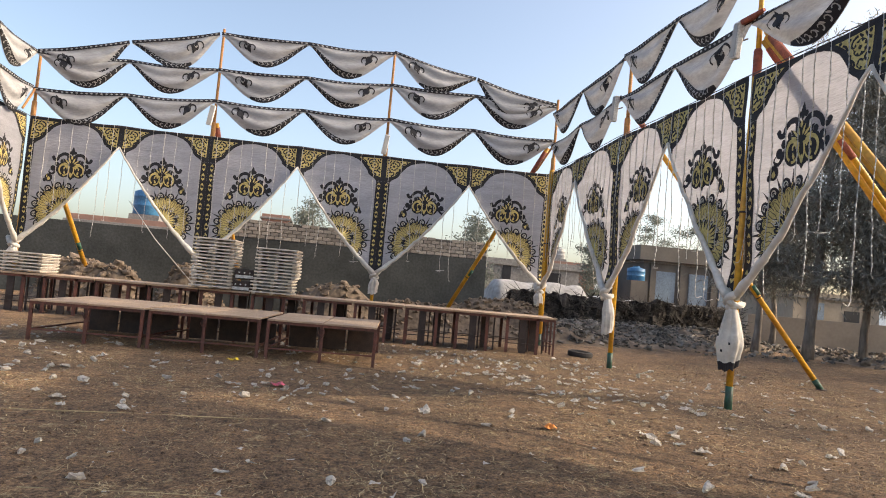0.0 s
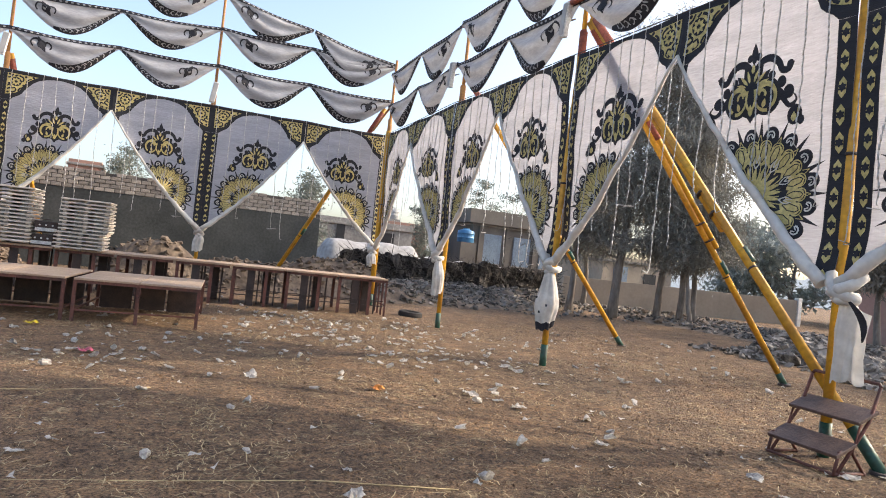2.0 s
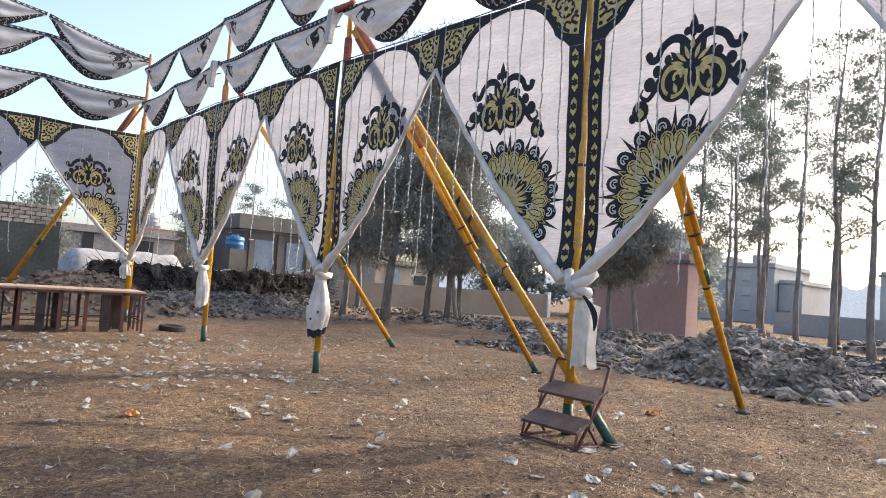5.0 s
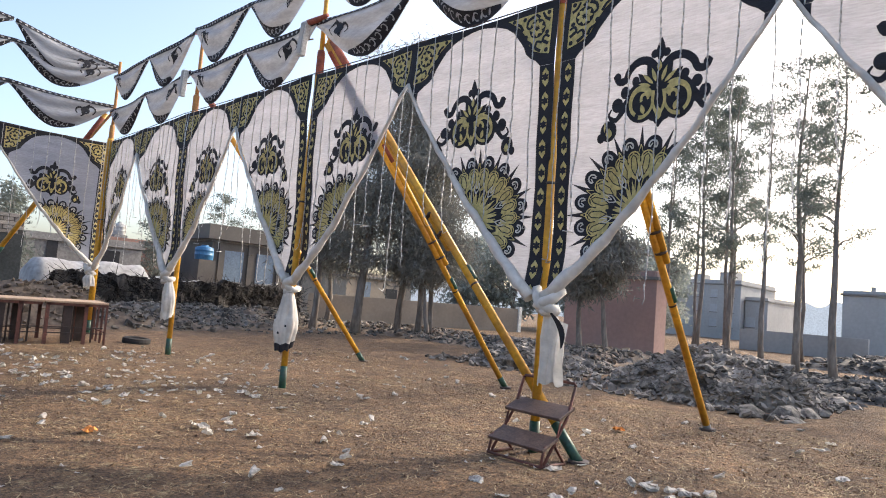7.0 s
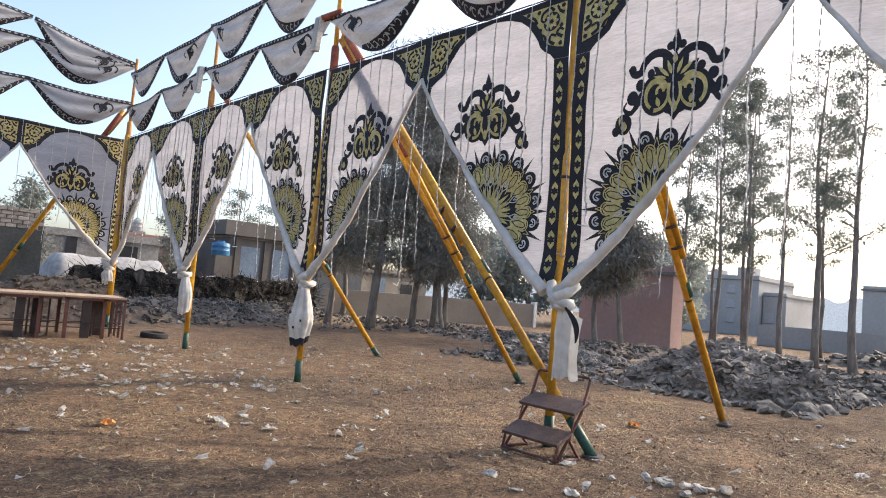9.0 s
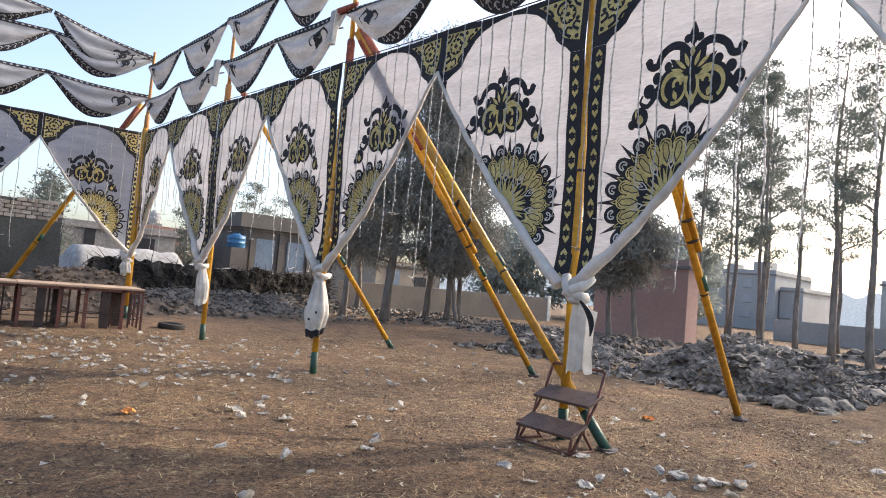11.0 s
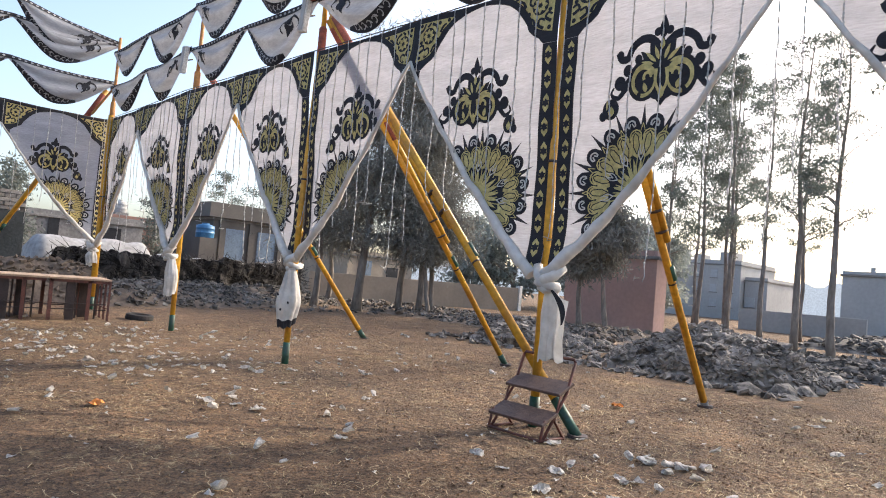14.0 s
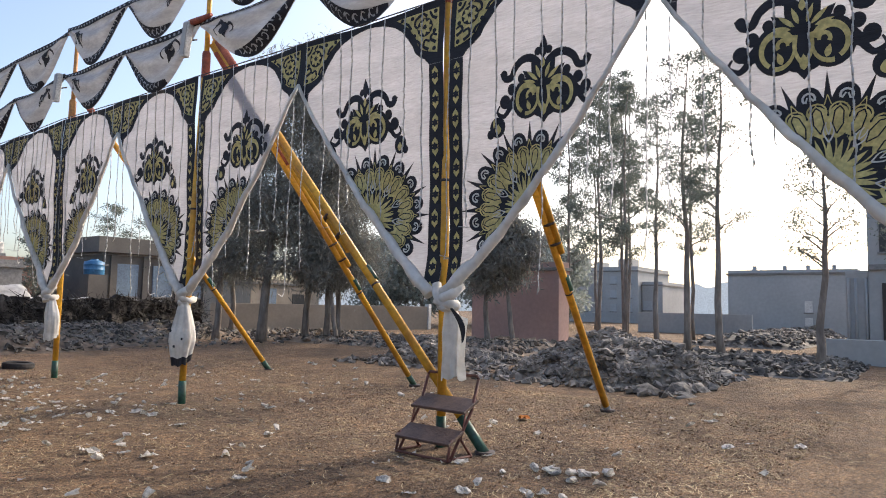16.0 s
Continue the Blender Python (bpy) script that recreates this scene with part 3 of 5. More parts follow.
def bay(p, q, tops, gap=(0.03, 0.03)):
    """Hangs two panels and their swags between the posts p and q; walking from p to q the inside lies to the right (-y of the pose)."""
    half = math.dist(p, q) / 2
    m = aim(p, q)
    i = rng.randrange(3)
    place(VAR, (False, i), m @ pose(gap[0], 0, 0), (half - gap[0]) / PW)
    place(VAR, (True, rng.randrange(3)), m @ pose(2 * half - gap[1], 0, 0), (half - gap[1]) / PW)
    for z0, z1 in tops:
        tilt = math.atan2(z1 - z0, 2 * half)
        for k in (0, 1):
            z = z0 + (z1 - z0) * (0.5 if k else 0)
            mm = m @ pose(k * half, -0.05, z) @ Matrix.Rotation(-tilt, 4, "Y")
            flip = k == 0
            if flip:
                mm = mm @ pose(half, 0, 0)
            place(SWG, (flip, rng.randrange(4)), mm, half / PW, rng.uniform(0.95, 1.10))


# walls: each run so that the inside is on the right of the direction
bay(BACK[0], BACK[1], [(5.75, 6.02), (6.75, 6.88), (6.78, 7.92)], (0.0, 0.0))
bay(BACK[1], BACK[2], [(6.02, 6.08), (6.90, 7.08), (7.92, 8.02)], (0.0, 0.0))
bay(BACK[2], BACK[3], [(6.10, 6.03), (7.10, 7.06), (8.06, 7.10)], (0.0, 0.03))
GAPS = [(0.35, 0.0), (0.0, 0.04), (0.04, 0.045), (0.045, 0.03), (0.03, 0.03)]
for (a, b), gap in zip(zip(RIGHT, RIGHT[1:]), GAPS):
    bay(a, b, [(5.86, 5.90), (6.80, 6.74)], gap)
for a, b in zip(LEFT[::-1], LEFT[::-1][1:]):
    bay(a, b, [(5.80, 5.80), (6.75, 6.75)])
for store in (VAR, SWG):
    for key, ob in store.items():
        if (id(store), key) not in used:
            for o in list(ob.children_recursive) + [ob]:
                bpy.data.objects.remove(o)


# ---- posts, braces, ties ----
def post(x, y, top, upper, label, foot=0.33, r=0.05, lean=0.0):
    root = thing("tent_post", pose(x, y, 0), label, "tent post", "tent posts")
    part("foot", pipe([(0, 0, -0.05), (0, 0, foot)], 0.056, 10), "green", root, "green painted foot")
    part("pole", pipe([(0, 0, foot), (lean * 0.3, 0, 2.6), (lean, 0, 5.05)], r, 10), "yellow", root, "yellow painted pole")
    part("upper_pole", pipe([(lean + 0.01, 0, 5.0), (lean + 0.02, 0, top)], [0.042, 0.036], 8), upper, root, "weathered orange upper pole")
    if upper == "yellow" or y == 13.6:
        for z in (5.88, 6.78):
            part("lashing", pipe([(-0.03, -0.32, z), (-0.06, -0.1, z - 0.03), (-0.06, 0.12, z - 0.02), (-0.03, 0.30, z + 0.02)], [0.03, 0.05, 0.05, 0.03], 7), "red", root, "faded red cloth lashing")
    part("collar", pipe([(lean * 0.4, 0, 2.9), (lean * 0.4, 0, 2.93)], r + 0.01, 10), "dark", root)
    part("wrap", pipe([(lean, 0, 4.95), (lean + 0.01, 0, 5.02), (lean + 0.01, 0, 5.38), (lean, 0, 5.42)], [0.052, 0.066, 0.064, 0.05], 8), "red" if upper == "yellow" else "orange", root, "faded wrapping")
    return root


for i, (x, y) in enumerate(RIGHT):
    if i:
        post(x + (0.11, 0.11, -0.05, 0.06, 0.07, 0.07)[i], y + (0.045 if i == 3 else 0), 6.75 if i == 1 else 7.2, "yellow" if i > 1 else "orange", "yellow tent post with a green foot", lean=0.12 if i == 2 else 0.0)
post(6.22, 18.55, 7.12, "orange", "yellow corner post of the tent", r=0.075)
for x, y in BACK[:3]:
    post(x, y + 0.12, 8.06 if x > -5 else 6.8, "orange", "yellow tent post behind the stage")
for x, y in LEFT[1:]:
    post(x, y, 6.9, "orange", "yellow tent post with a green foot")


def brace(a, b, label, r=0.055, foot="green", share=0.035):
    a, b = Vector(a), Vector(b)
    d = b - a
    root = thing("tent_brace", Matrix.Translation(b), label, "brace", "slanting braces")
    part("strut", pipe([a - b, -d * share], r, 8), "yellow", root)
    part("foot", pipe([-d * share, (0, 0, 0)], r * 1.08, 8), foot, root, "painted foot")
    part("foot_plate", pipe([(0, 0, -0.03), (0, 0, 0.025)], 0.11, 8), "dark", root)
    mid = -d * 0.335
    part("clamp", pipe([mid - d.normalized() * 0.11 + Vector((0.02, -0.03, 0)), mid + d.normalized() * 0.11 + Vector((0.02, -0.03, 0))], r * 0.9, 8), "green", root)
    for k in (0.31,):
        p = -d * k
        part("cord", pipe([p - d.normalized() * 0.012, p + d.normalized() * 0.012], r * 1.08, 8), "dark", root)
    part("wrap", pipe([a - b + d * 0.02, a - b + d * 0.14], r * 1.15, 8), "red", root, "faded red wrapping")
    return root


def second_pole(ob, a, b, off, share):
    """A shorter pole lashed alongside the upper part of a brace, with cords round both."""
    a, b, off = Vector(a), Vector(b), Vector(off)
    p, q = a - b + off, (a - b) * (1 - share) + off
    part("upper_strut", pipe([p, q], 0.048, 8), "yellow", ob)
    d = (q - p).normalized()
    for k in (0.88, 0.955):
        m = p.lerp(q, k) - off * 0.5
        part("cord", pipe([m - d * 0.014, m + d * 0.014], 0.086, 8), "dark", ob)
    part("wrap", pipe([p.lerp(q, 0.44), p.lerp(q, 0.52)], 0.056, 8), "red", ob, "faded red wrapping")


brace((6.12, 13.55, 5.7), (10.1, 12.2, 0), "yellow slanting brace outside the tent wall")
ob = brace((6.16, 9.05, 5.55), (10.18, 8.05, 0), "yellow slanting brace with a red wrapped head", 0.052)
second_pole(ob, (6.16, 9.05, 5.55), (10.18, 8.05, 0), (0.02, -0.05, 0.065), 0.62)
ob = brace((6.16, 8.98, 5.65), (6.13, 3.82, 0), "yellow diagonal brace in the line of the wall", 0.052, "green", 0.06)
second_pole(ob, (6.16, 8.98, 5.65), (6.13, 3.82, 0), (0.03, 0.04, -0.07), 0.60)
ob = brace((6.12, 4.3, 5.55), (9.82, 4.04, 0), "yellow slanting brace outside the tent wall", 0.052, "concrete", 0.015)
second_pole(ob, (6.12, 4.3, 5.55), (9.82, 4.04, 0), (0.02, -0.065, 0.04), 0.60)
brace((6.22, 19.1, 5.8), (3.75, 21.9, 0), "orange slanting brace behind the stage", 0.065)
brace((-7.9, 19.55, 5.0), (-6.5, 21.8, 0), "yellow slanting brace behind the stage", 0.065)
brace((-3.3, 19.5, 5.4), (-2.3, 22.0, 0), "yellow slanting brace behind the stage", 0.065)


def strut(a, b):
    o = part("corner_strut", pipe([a, b], 0.03, 6), "orange")
    tagged(o, "short wooden strut at the tent corner", "strut", "corner struts")


strut((6.26, 18.62, 5.85), (5.82, 18.8, 5.02))
strut((-7.95, 19.4, 5.7), (-7.9, 18.7, 5.02))


def tie(x, y, facing, size, bell, aside=0.0):
    """The knot that gathers two panels at a post and the cloth that hangs from it."""
    root = thing("gathered_knot", pose(x, y, 1.60, 0, 0, facing), "white cloth knotted round the post with a hanging tail", "tied cloth", "knotted tails")
    rnd = random.Random(int(x * 31 + y * 17))
    bm = bmesh.new()
    q = lambda: rnd.uniform(-0.015, 0.015)
    tube(bm, [(-0.17, -0.03, 0.14), (-0.11, -0.09 + q(), 0.05), (-0.03, -0.12, -0.02 + q()), (0.06, -0.11 + q(), -0.06), (0.10, -0.04, -0.09), (0.02, 0.08, -0.06)], [0.055, 0.062, 0.07, 0.062, 0.05, 0.05], 9)
    tube(bm, [(0.17, -0.03, 0.15), (0.10, -0.10 + q(), 0.06), (0.01, -0.14, 0.01 + q()), (-0.08, -0.11, -0.05 + q()), (-0.10, -0.02, -0.08), (-0.02, 0.08, -0.05)], [0.055, 0.065, 0.07, 0.06, 0.05, 0.05], 9)
    tube(bm, [(-0.08, -0.07, -0.07), (0.0, -0.13, -0.11 + q()), (0.09, -0.07, -0.10)], [0.04, 0.055, 0.04], 8)
    for v in bm.verts:
        v.co += Vector((0.012, 0.012, 0.02)) * noise.noise(v.co * 16 + Vector((x, y, 0)))
    part("knot", bm, "hem", root)
    n, rows = 64, 18
    deep = 0.5 if 4 < y < 5 else 0.85
    vs, fs = [], []
    p1, p2, p3 = rnd.uniform(0, 6.3), rnd.uniform(0, 6.3), rnd.uniform(0, 6.3)
    for j in range(rows + 1):
        v = j / rows
        if bell:
            w = 0.07 + 0.125 * min(1, v * 1.7) - 0.07 * max(0, v - 0.68) / 0.32
        else:
            w = 0.07 + 0.07 * min(1, v * 2.5) - 0.015 * v
        for i in range(n):
            a = 2 * math.pi * i / n
            grow = min(1, 0.25 + 1.4 * v)
            fold = (0.034 if bell else 0.022) * grow * (abs(math.sin(2.5 * a + p1 + 1.2 * v)) + 0.7 * abs(math.sin(4 * a + p2 - 0.8 * v)) - 0.9)
            hem_z = size * v + v ** 3 * (0.05 * math.sin(a + p2) + 0.03 * abs(math.sin(3 * a + p1)) + 0.02 * noise.noise((a * 2, x, y)))
            vs.append((aside * min(1, 0.45 + 0.8 * v) + 0.012 * math.sin(6 * v + p3) + (w + fold) * math.cos(a), -0.07 + 0.05 * (aside > 0) + (deep * w + 1.3 * fold) * math.sin(a), -0.08 - hem_z))
    for j in range(rows):
        for i in range(n):
            fs.append((j * n + i, j * n + (i + 1) % n, (j + 1) * n + (i + 1) % n, (j + 1) * n + i))
    ring = int(rows * 0.9) if bell else rows
    o = part("tail", (vs[:(ring + 1) * n], fs[:ring * n]), "hem", root, "white hanging tail")
    for p in o.data.polygons:
        p.use_smooth = True
    if 4 < y < 5:
        vs, fs = [], []
        for j in range(13):
            v = j / 12
            for i in range(7):
                u = i / 6
                vs.append((aside + 0.10 + 0.115 * u - 0.02 * v + 0.012 * math.sin(5 * v + 2 * u), -0.07 - 0.035 * math.sin(math.pi * u) - 0.02 * math.sin(4 * v), -0.16 - 0.05 * u - (0.62 + 0.05 * math.sin(3 * u)) * v))
        fs = [(j * 7 + i, j * 7 + i + 1, j * 7 + i + 8, j * 7 + i + 7) for j in range(12) for i in range(6)]
        flap = part("side_flap", (vs, fs), "hem", root, "white folded side flap")
        for p in flap.data.polygons:
            p.use_smooth = True
        vs = [(x - 0.004 + 0.006 * k, yy - 0.012 - 0.004 * k, z) for k in (0, 1) for x, yy, z in [(aside + 0.07 + 0.11 * t + 0.05 * math.sin(2.6 * t), -0.17 + 0.03 * t, -0.11 - 0.30 * t - 0.05 * t * t) for t in [i / 8 for i in range(9)]]]
        vs = [(x + (0.07 * math.sin(0.35 + 0.32 * (i % 9)) if i > 8 else 0), yy, z + (0.01 if i > 8 else 0)) for i, (x, yy, z) in enumerate(vs)]
        part("black_edge_print", (vs, [(i, i + 1, i + 10, i + 9) for i in range(8)]), "ink", root, "black printed edge of the tail")
    if bell:
        end = [tuple(i - ring * n for i in f) for f in fs[ring * n:]]
        part("tail_end", (vs[ring * n:], end), "ink", root, "black printed tail end")
        for u, v in ((0.25, 0.5), (0.8, 0.62), (0.6, 0.76)):
            p = Vector(vs[int(v * rows) * n + int((0.5 + 0.5 * u) * n)])
            part("check_print", cube(-0.022, 0.022, -0.004, 0.004, -0.018, 0.018, m=Matrix.Translation(p + Vector((0, -0.006, 0)))), "ink", root)


for (x, y), s, k, e in zip(RIGHT[1:], (0.74, 0.90, 0.72, 0.8, 0.8), (False, True, False, True, True), (0.10, 0.0, 0.06, 0.1, 0.1)):
    tie(x - 0.02, y - (0.11 if y == 4.32 else 0), -90, s, k, e)
for x, y in BACK[:3]:
    tie(x, y, 0, 0.42, False)
tie(6.16, 18.6, -45, 0.35, False)
for x, y in LEFT[1:]:
    tie(x, y, 90, 0.6, False)


# ---- platforms ----
def platform(w, d, h, deck, skip_mid=False):
    """A stage unit: plywood deck on a rust-red steel frame; origin at its front left foot, y to the back."""
    root = thing("stage_platform", Matrix(), "low plywood stage platform on a rusty red steel frame", "stage platform", "stage platforms")
    bm = bmesh.new()
    n = 2
    for i in range(n):
        box(bm, 0.01 + w * i / n, w * (i + 1) / n - 0.006, 0.0, d, h - 0.03, h, 0.004)
    part("deck", bm, deck, root, "worn plywood deck")
    for y in (0.02, d - 0.06):
        part("edge_rail", cube(0.02, w - 0.02, y, y + 0.04, h - 0.075, h - 0.031), "steel", root)
        part("low_rail", cube(0.02, w - 0.02, y + 0.006, y + 0.03, 0.16, 0.185), "steel", root)
    for x in (0.02, w - 0.06):
        part("cross_rail", cube(x, x + 0.03, 0.06, d - 0.06, 0.16, 0.185), "steel", root)
    for x in (0.0, w / 2 - 0.025, w - 0.05):
        for y in (0.015, d - 0.055):
            part("leg", cube(x, x + 0.05, y, y + 0.04, -0.03, h - 0.031), "steel", root)
    # added dark panels stand for the shade under the deck
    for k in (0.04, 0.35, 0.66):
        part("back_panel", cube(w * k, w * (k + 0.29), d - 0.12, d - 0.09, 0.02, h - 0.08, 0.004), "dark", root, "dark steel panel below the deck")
    for x in (w / 2,):
        part("hook", pipe([(x - 0.03, 0.0, h - 0.08), (x - 0.05, -0.03, h - 0.16), (x, -0.04, h - 0.24), (x + 0.05, -0.03, h - 0.16), (x + 0.02, 0.0, h - 0.08)], 0.01, 6), "steel", root)
    return root


low = platform(1.80, 2.2, 0.65, "ply")
spots = [(-4.60, 11.88), (-2.74, 11.66), (-0.85, 11.42)]
for i, (x, y) in enumerate(spots):
    m = pose(x, y, 0, 0, 0, -6.5)
    if i == 0:
        low.matrix_basis = m
    else:
        copy_thing(low, m)


def table(w, d, h):
    root = thing("high_platform", Matrix(), "tall stage table with a brown top and dark steel supports", "stage table", "tall stage tables")
    part("top", cube(0, w, 0, d, h - 0.045, h, 0.006), "ply", root, "dusty brown table top")
    part("apron", cube(0.03, w - 0.03, 0.03, 0.06, h - 0.10, h - 0.046), "steel", root)
    for x in (0.02, w * 0.62):
        for y in (0.03, d - 0.1):
            part("leg", cube(x, x + 0.07, y, y + 0.05, -0.03, h - 0.046), "steel", root)
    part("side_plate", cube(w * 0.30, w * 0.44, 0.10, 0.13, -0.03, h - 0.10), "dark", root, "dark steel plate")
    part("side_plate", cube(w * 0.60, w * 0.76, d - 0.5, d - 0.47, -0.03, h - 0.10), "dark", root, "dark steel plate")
    for x in (w * 0.5, w * 0.82):
        part("leg", cube(x, x + 0.035, 0.5, 0.535, -0.03, h - 0.046), "dark", root)
        part("leg", cube(x - 0.1, x - 0.065, d - 0.2, d - 0.165, -0.03, h - 0.046), "dark", root)
    for z in (0.22, 0.34):
        part("stretcher", cube(0.03, w * 0.95, 0.05, 0.07, z, z + 0.02), "dark", root)
    part("stretcher", cube(0.03, w * 0.95, d - 0.08, d - 0.06, 0.22, 0.24), "dark", root)
    return root


tall = table(1.2, 1.35, 0.9)
ang = -8.5
for i in range(11):
    s = i * 1.212
    ca, sa = math.cos(radians(180 + ang)), math.sin(radians(180 + ang))
    m = pose(5.55 + ca * (s + 1.2), 15.42 + sa * (s + 1.2), 0, 0, 0, ang)
    if i == 0:
        tall.matrix_basis = m
    else:
        copy_thing(tall, m)
end = thing("end_frame", pose(5.55, 15.42, 0, 0, 0, ang), "rusty steel end frame of the tall stage", "steel frame")
for y in (0.02, 0.45, 0.9, 1.3):
    part("post", cube(-0.04, 0.0, y, y + 0.04, -0.03, 0.853), "steel", end)
for z in (0.25, 0.80):
    part("rail", cube(-0.035, -0.005, 0.03, 1.33, z, z + 0.025), "steel", end)


def tray():
    root = thing("slatted_tray", Matrix(), "pale wooden slatted board in a stack on the stage", "wooden board", "stacked boards")
    for k in range(3):
        part("batten", cube(0.06 + 0.40 * k, 0.14 + 0.40 * k, 0.05, 0.88, 0, 0.028), "tray", root)
    for k in range(5):
        part("slat", cube(0, 0.97, 0.002 + 0.18 * k, 0.168 + 0.18 * k, 0.0285, 0.062, 0.004), "tray", root)
    return root


first = tray()
rnd = random.Random(3)
done = False
for x, y, z, n, sh in ((-3.05, 16.55, 0.92, 15, 0), (-1.66, 16.35, 0.88, 14, 1), (-7.45, 17.35, 0.92, 6, 0)):
    for k in range(n):
        dx = 0.07 if sh and k > 4 else 0.0
        m = pose(x + dx + rnd.uniform(-0.008, 0.008), y + rnd.uniform(-0.006, 0.006), z + k * 0.079, 0, 0, -6 + rnd.uniform(-0.3, 0.3))
        if done:
            copy_thing(first, m)
        else:
            first.matrix_basis = m
            done = True


# ---- step stool ----
def stool():
    root = thing("step_stool", pose(5.84, 4.20, 0, 0, 0, -94), "rusty two-step metal stool standing by the tent post", "step stool")
    root.scale = (1.0, 0.78, 0.96)
    w = 0.70
    for s in (-1, 1):
        x = s * w / 2
        part("front_leg", pipe([(x, -0.36, 0.0), (x, -0.30, 0.20), (x, -0.24, 0.21)], 0.016, 6), "steel", root)
        part("side_rail", pipe([(x, -0.36, 0.012), (x, 0.12, 0.012)], 0.016, 6), "steel", root)
        part("rear_leg", pipe([(x, -0.30, 0.02), (x * 1.0, 0.12, 0.48), (x, 0.26, 0.80)], 0.017, 6), "steel", root)
        part("rear_leg", pipe([(x, 0.12, 0.0), (x, -0.10, 0.20), (x, 0.0, 0.46)], 0.016, 6), "steel", root)
    for y, z, kind in ((-0.36, 0.16, "worn brown lower step"), (-0.06, 0.46, "worn brown upper step")):
        part("step", cube(-w / 2 - 0.02, w / 2 + 0.02, 0.0, 0.32, -0.012, 0.022, 0.006, m=pose(0, y, z, 20, 0, 0)), "step", root, kind)
    part("handle", pipe([(-w / 2, 0.26, 0.80), (-w / 2 + 0.02, 0.27, 0.83), (w / 2 - 0.02, 0.27, 0.83), (w / 2, 0.26, 0.80)], 0.017, 6), "steel", root)
    part("foot_rail", pipe([(-w / 2, -0.36, 0.012), (w / 2, -0.36, 0.012)], 0.016, 6), "steel", root)


stool()


# ---- light strings ----
def string(seed):
    rnd = random.Random(seed)
    L = rnd.uniform(2.2, 3.0)
    pts, x, y = [], 0.0, 0.0
    n = 30
    for i in range(n + 1):
        t = i / n
        x += rnd.uniform(-0.008, 0.008) * (0.4 + 1.6 * t)
        y += rnd.uniform(-0.006, 0.006)
        pts.append((x, y, -L * t))
    for k in range(1, rnd.randrange(2, 6)):
        pts.append((x + 0.035 * k * rnd.choice((-1, 1, 1)), y, -L - 0.05 * k + 0.06 * max(0, k - 1)))
    me = bpy.data.meshes.new("wire")
    bm = pipe(pts, 0.005, 4)
    for i in range(2, n, 1):
        p = pts[i]
        tube(bm, [(p[0], p[1], p[2] - 0.03), (p[0], p[1], p[2] + 0.025)], 0.0088, 4)
    bm.to_mesh(me)
    bm.free()
    me.materials.append(M["wire"])
    return me


WIRES = [string(50 + i) for i in range(9)]
rs = random.Random(9)


def strings(p, q, step=0.27):
    n = int(math.dist(p, q) / step)
    d = Vector((q[0] - p[0], q[1] - p[1], 0)).normalized()
    for i in range(n):
        s = (i + 0.5) * step + rs.uniform(-0.05, 0.05)
        o = new("hanging_light_string", rs.choice(WIRES))
        o.location = Vector((p[0], p[1], TOP - 0.03)) + d * s + Vector((d.y, -d.x, 0)) * 0.085
        o.rotation_euler = (0, 0, rs.uniform(0, 6.28))
        o.scale = (1, 1, rs.uniform(0.85, 1.15))
        tagged(o, "thin pale string of small lights hanging from the tent edge", "light string", "hanging light strings")


for a, b in zip(RIGHT, RIGHT[1:5]):
    strings(a, b)
for a, b in zip(BACK, BACK[1:]):
    strings(a, b, 0.33)


def edge_rope(p, q):
    d = Vector((q[0] - p[0], q[1] - p[1], 0)).normalized()
    n = Vector((d.y, -d.x, 0)) * 0.075
    a, b = Vector((p[0], p[1], TOP - 0.03)) + n, Vector((q[0], q[1], TOP - 0.03)) + n
    o = part("edge_rope", pipe([a, (a + b) / 2 - Vector((0, 0, 0.02)), b], 0.008, 6), "dark")
    tagged(o, "dark rope stretched along the tent edge", "rope", "tent ropes")


for run in (RIGHT, BACK, LEFT[::-1]):
    for a, b in zip(run, run[1:]):
        edge_rope(a, b)


def floodlight(x, y, z, rot):
    root = thing("floodlight", pose(x, y, z, 0, 8, rot), "white box floodlight hung on the tent post", "floodlight", "floodlights")
    part("housing", cube(-0.07, 0.07, -0.05, 0.05, -0.28, 0.28, 0.012), "white", root)
    part("lens", cube(-0.055, 0.055, -0.062, -0.052, -0.25, 0.25), "haze", root)
    part("bracket", pipe([(0, 0.05, 0), (0.03, 0.16, 0.05)], 0.015, 6), "dark", root)


floodlight(-3.42, 19.22, 5.55, 0)
floodlight(WX - 0.12, 13.75, 5.62, -90)
floodlight(WX - 0.12, 9.35, 5.6, -90)
floodlight(1.40, 19.05, 5.3, 0)


# ---- small things on the stage ----
def amplifier(x, y, z, rot):
    root = thing("amplifier_case", pose(x, y, z, 0, 0, rot), "black equipment case with a silver front on the stage", "equipment case")
    part("case", cube(-0.22, 0.22, -0.18, 0.18, 0.0, 0.24, 0.012), "dark", root)
    part("front_plate", cube(-0.20, 0.20, -0.192, -0.182, 0.03, 0.10), "white", root, "silver front plate")
    for k in (-0.12, 0.0, 0.12):
        part("knob", pipe([(k, -0.19, 0.16), (k, -0.215, 0.16)], 0.018, 8), "white", root)
    part("handle", pipe([(-0.08, 0, 0.24), (-0.06, 0, 0.28), (0.06, 0, 0.28), (0.08, 0, 0.24)], 0.01, 6), "dark", root)


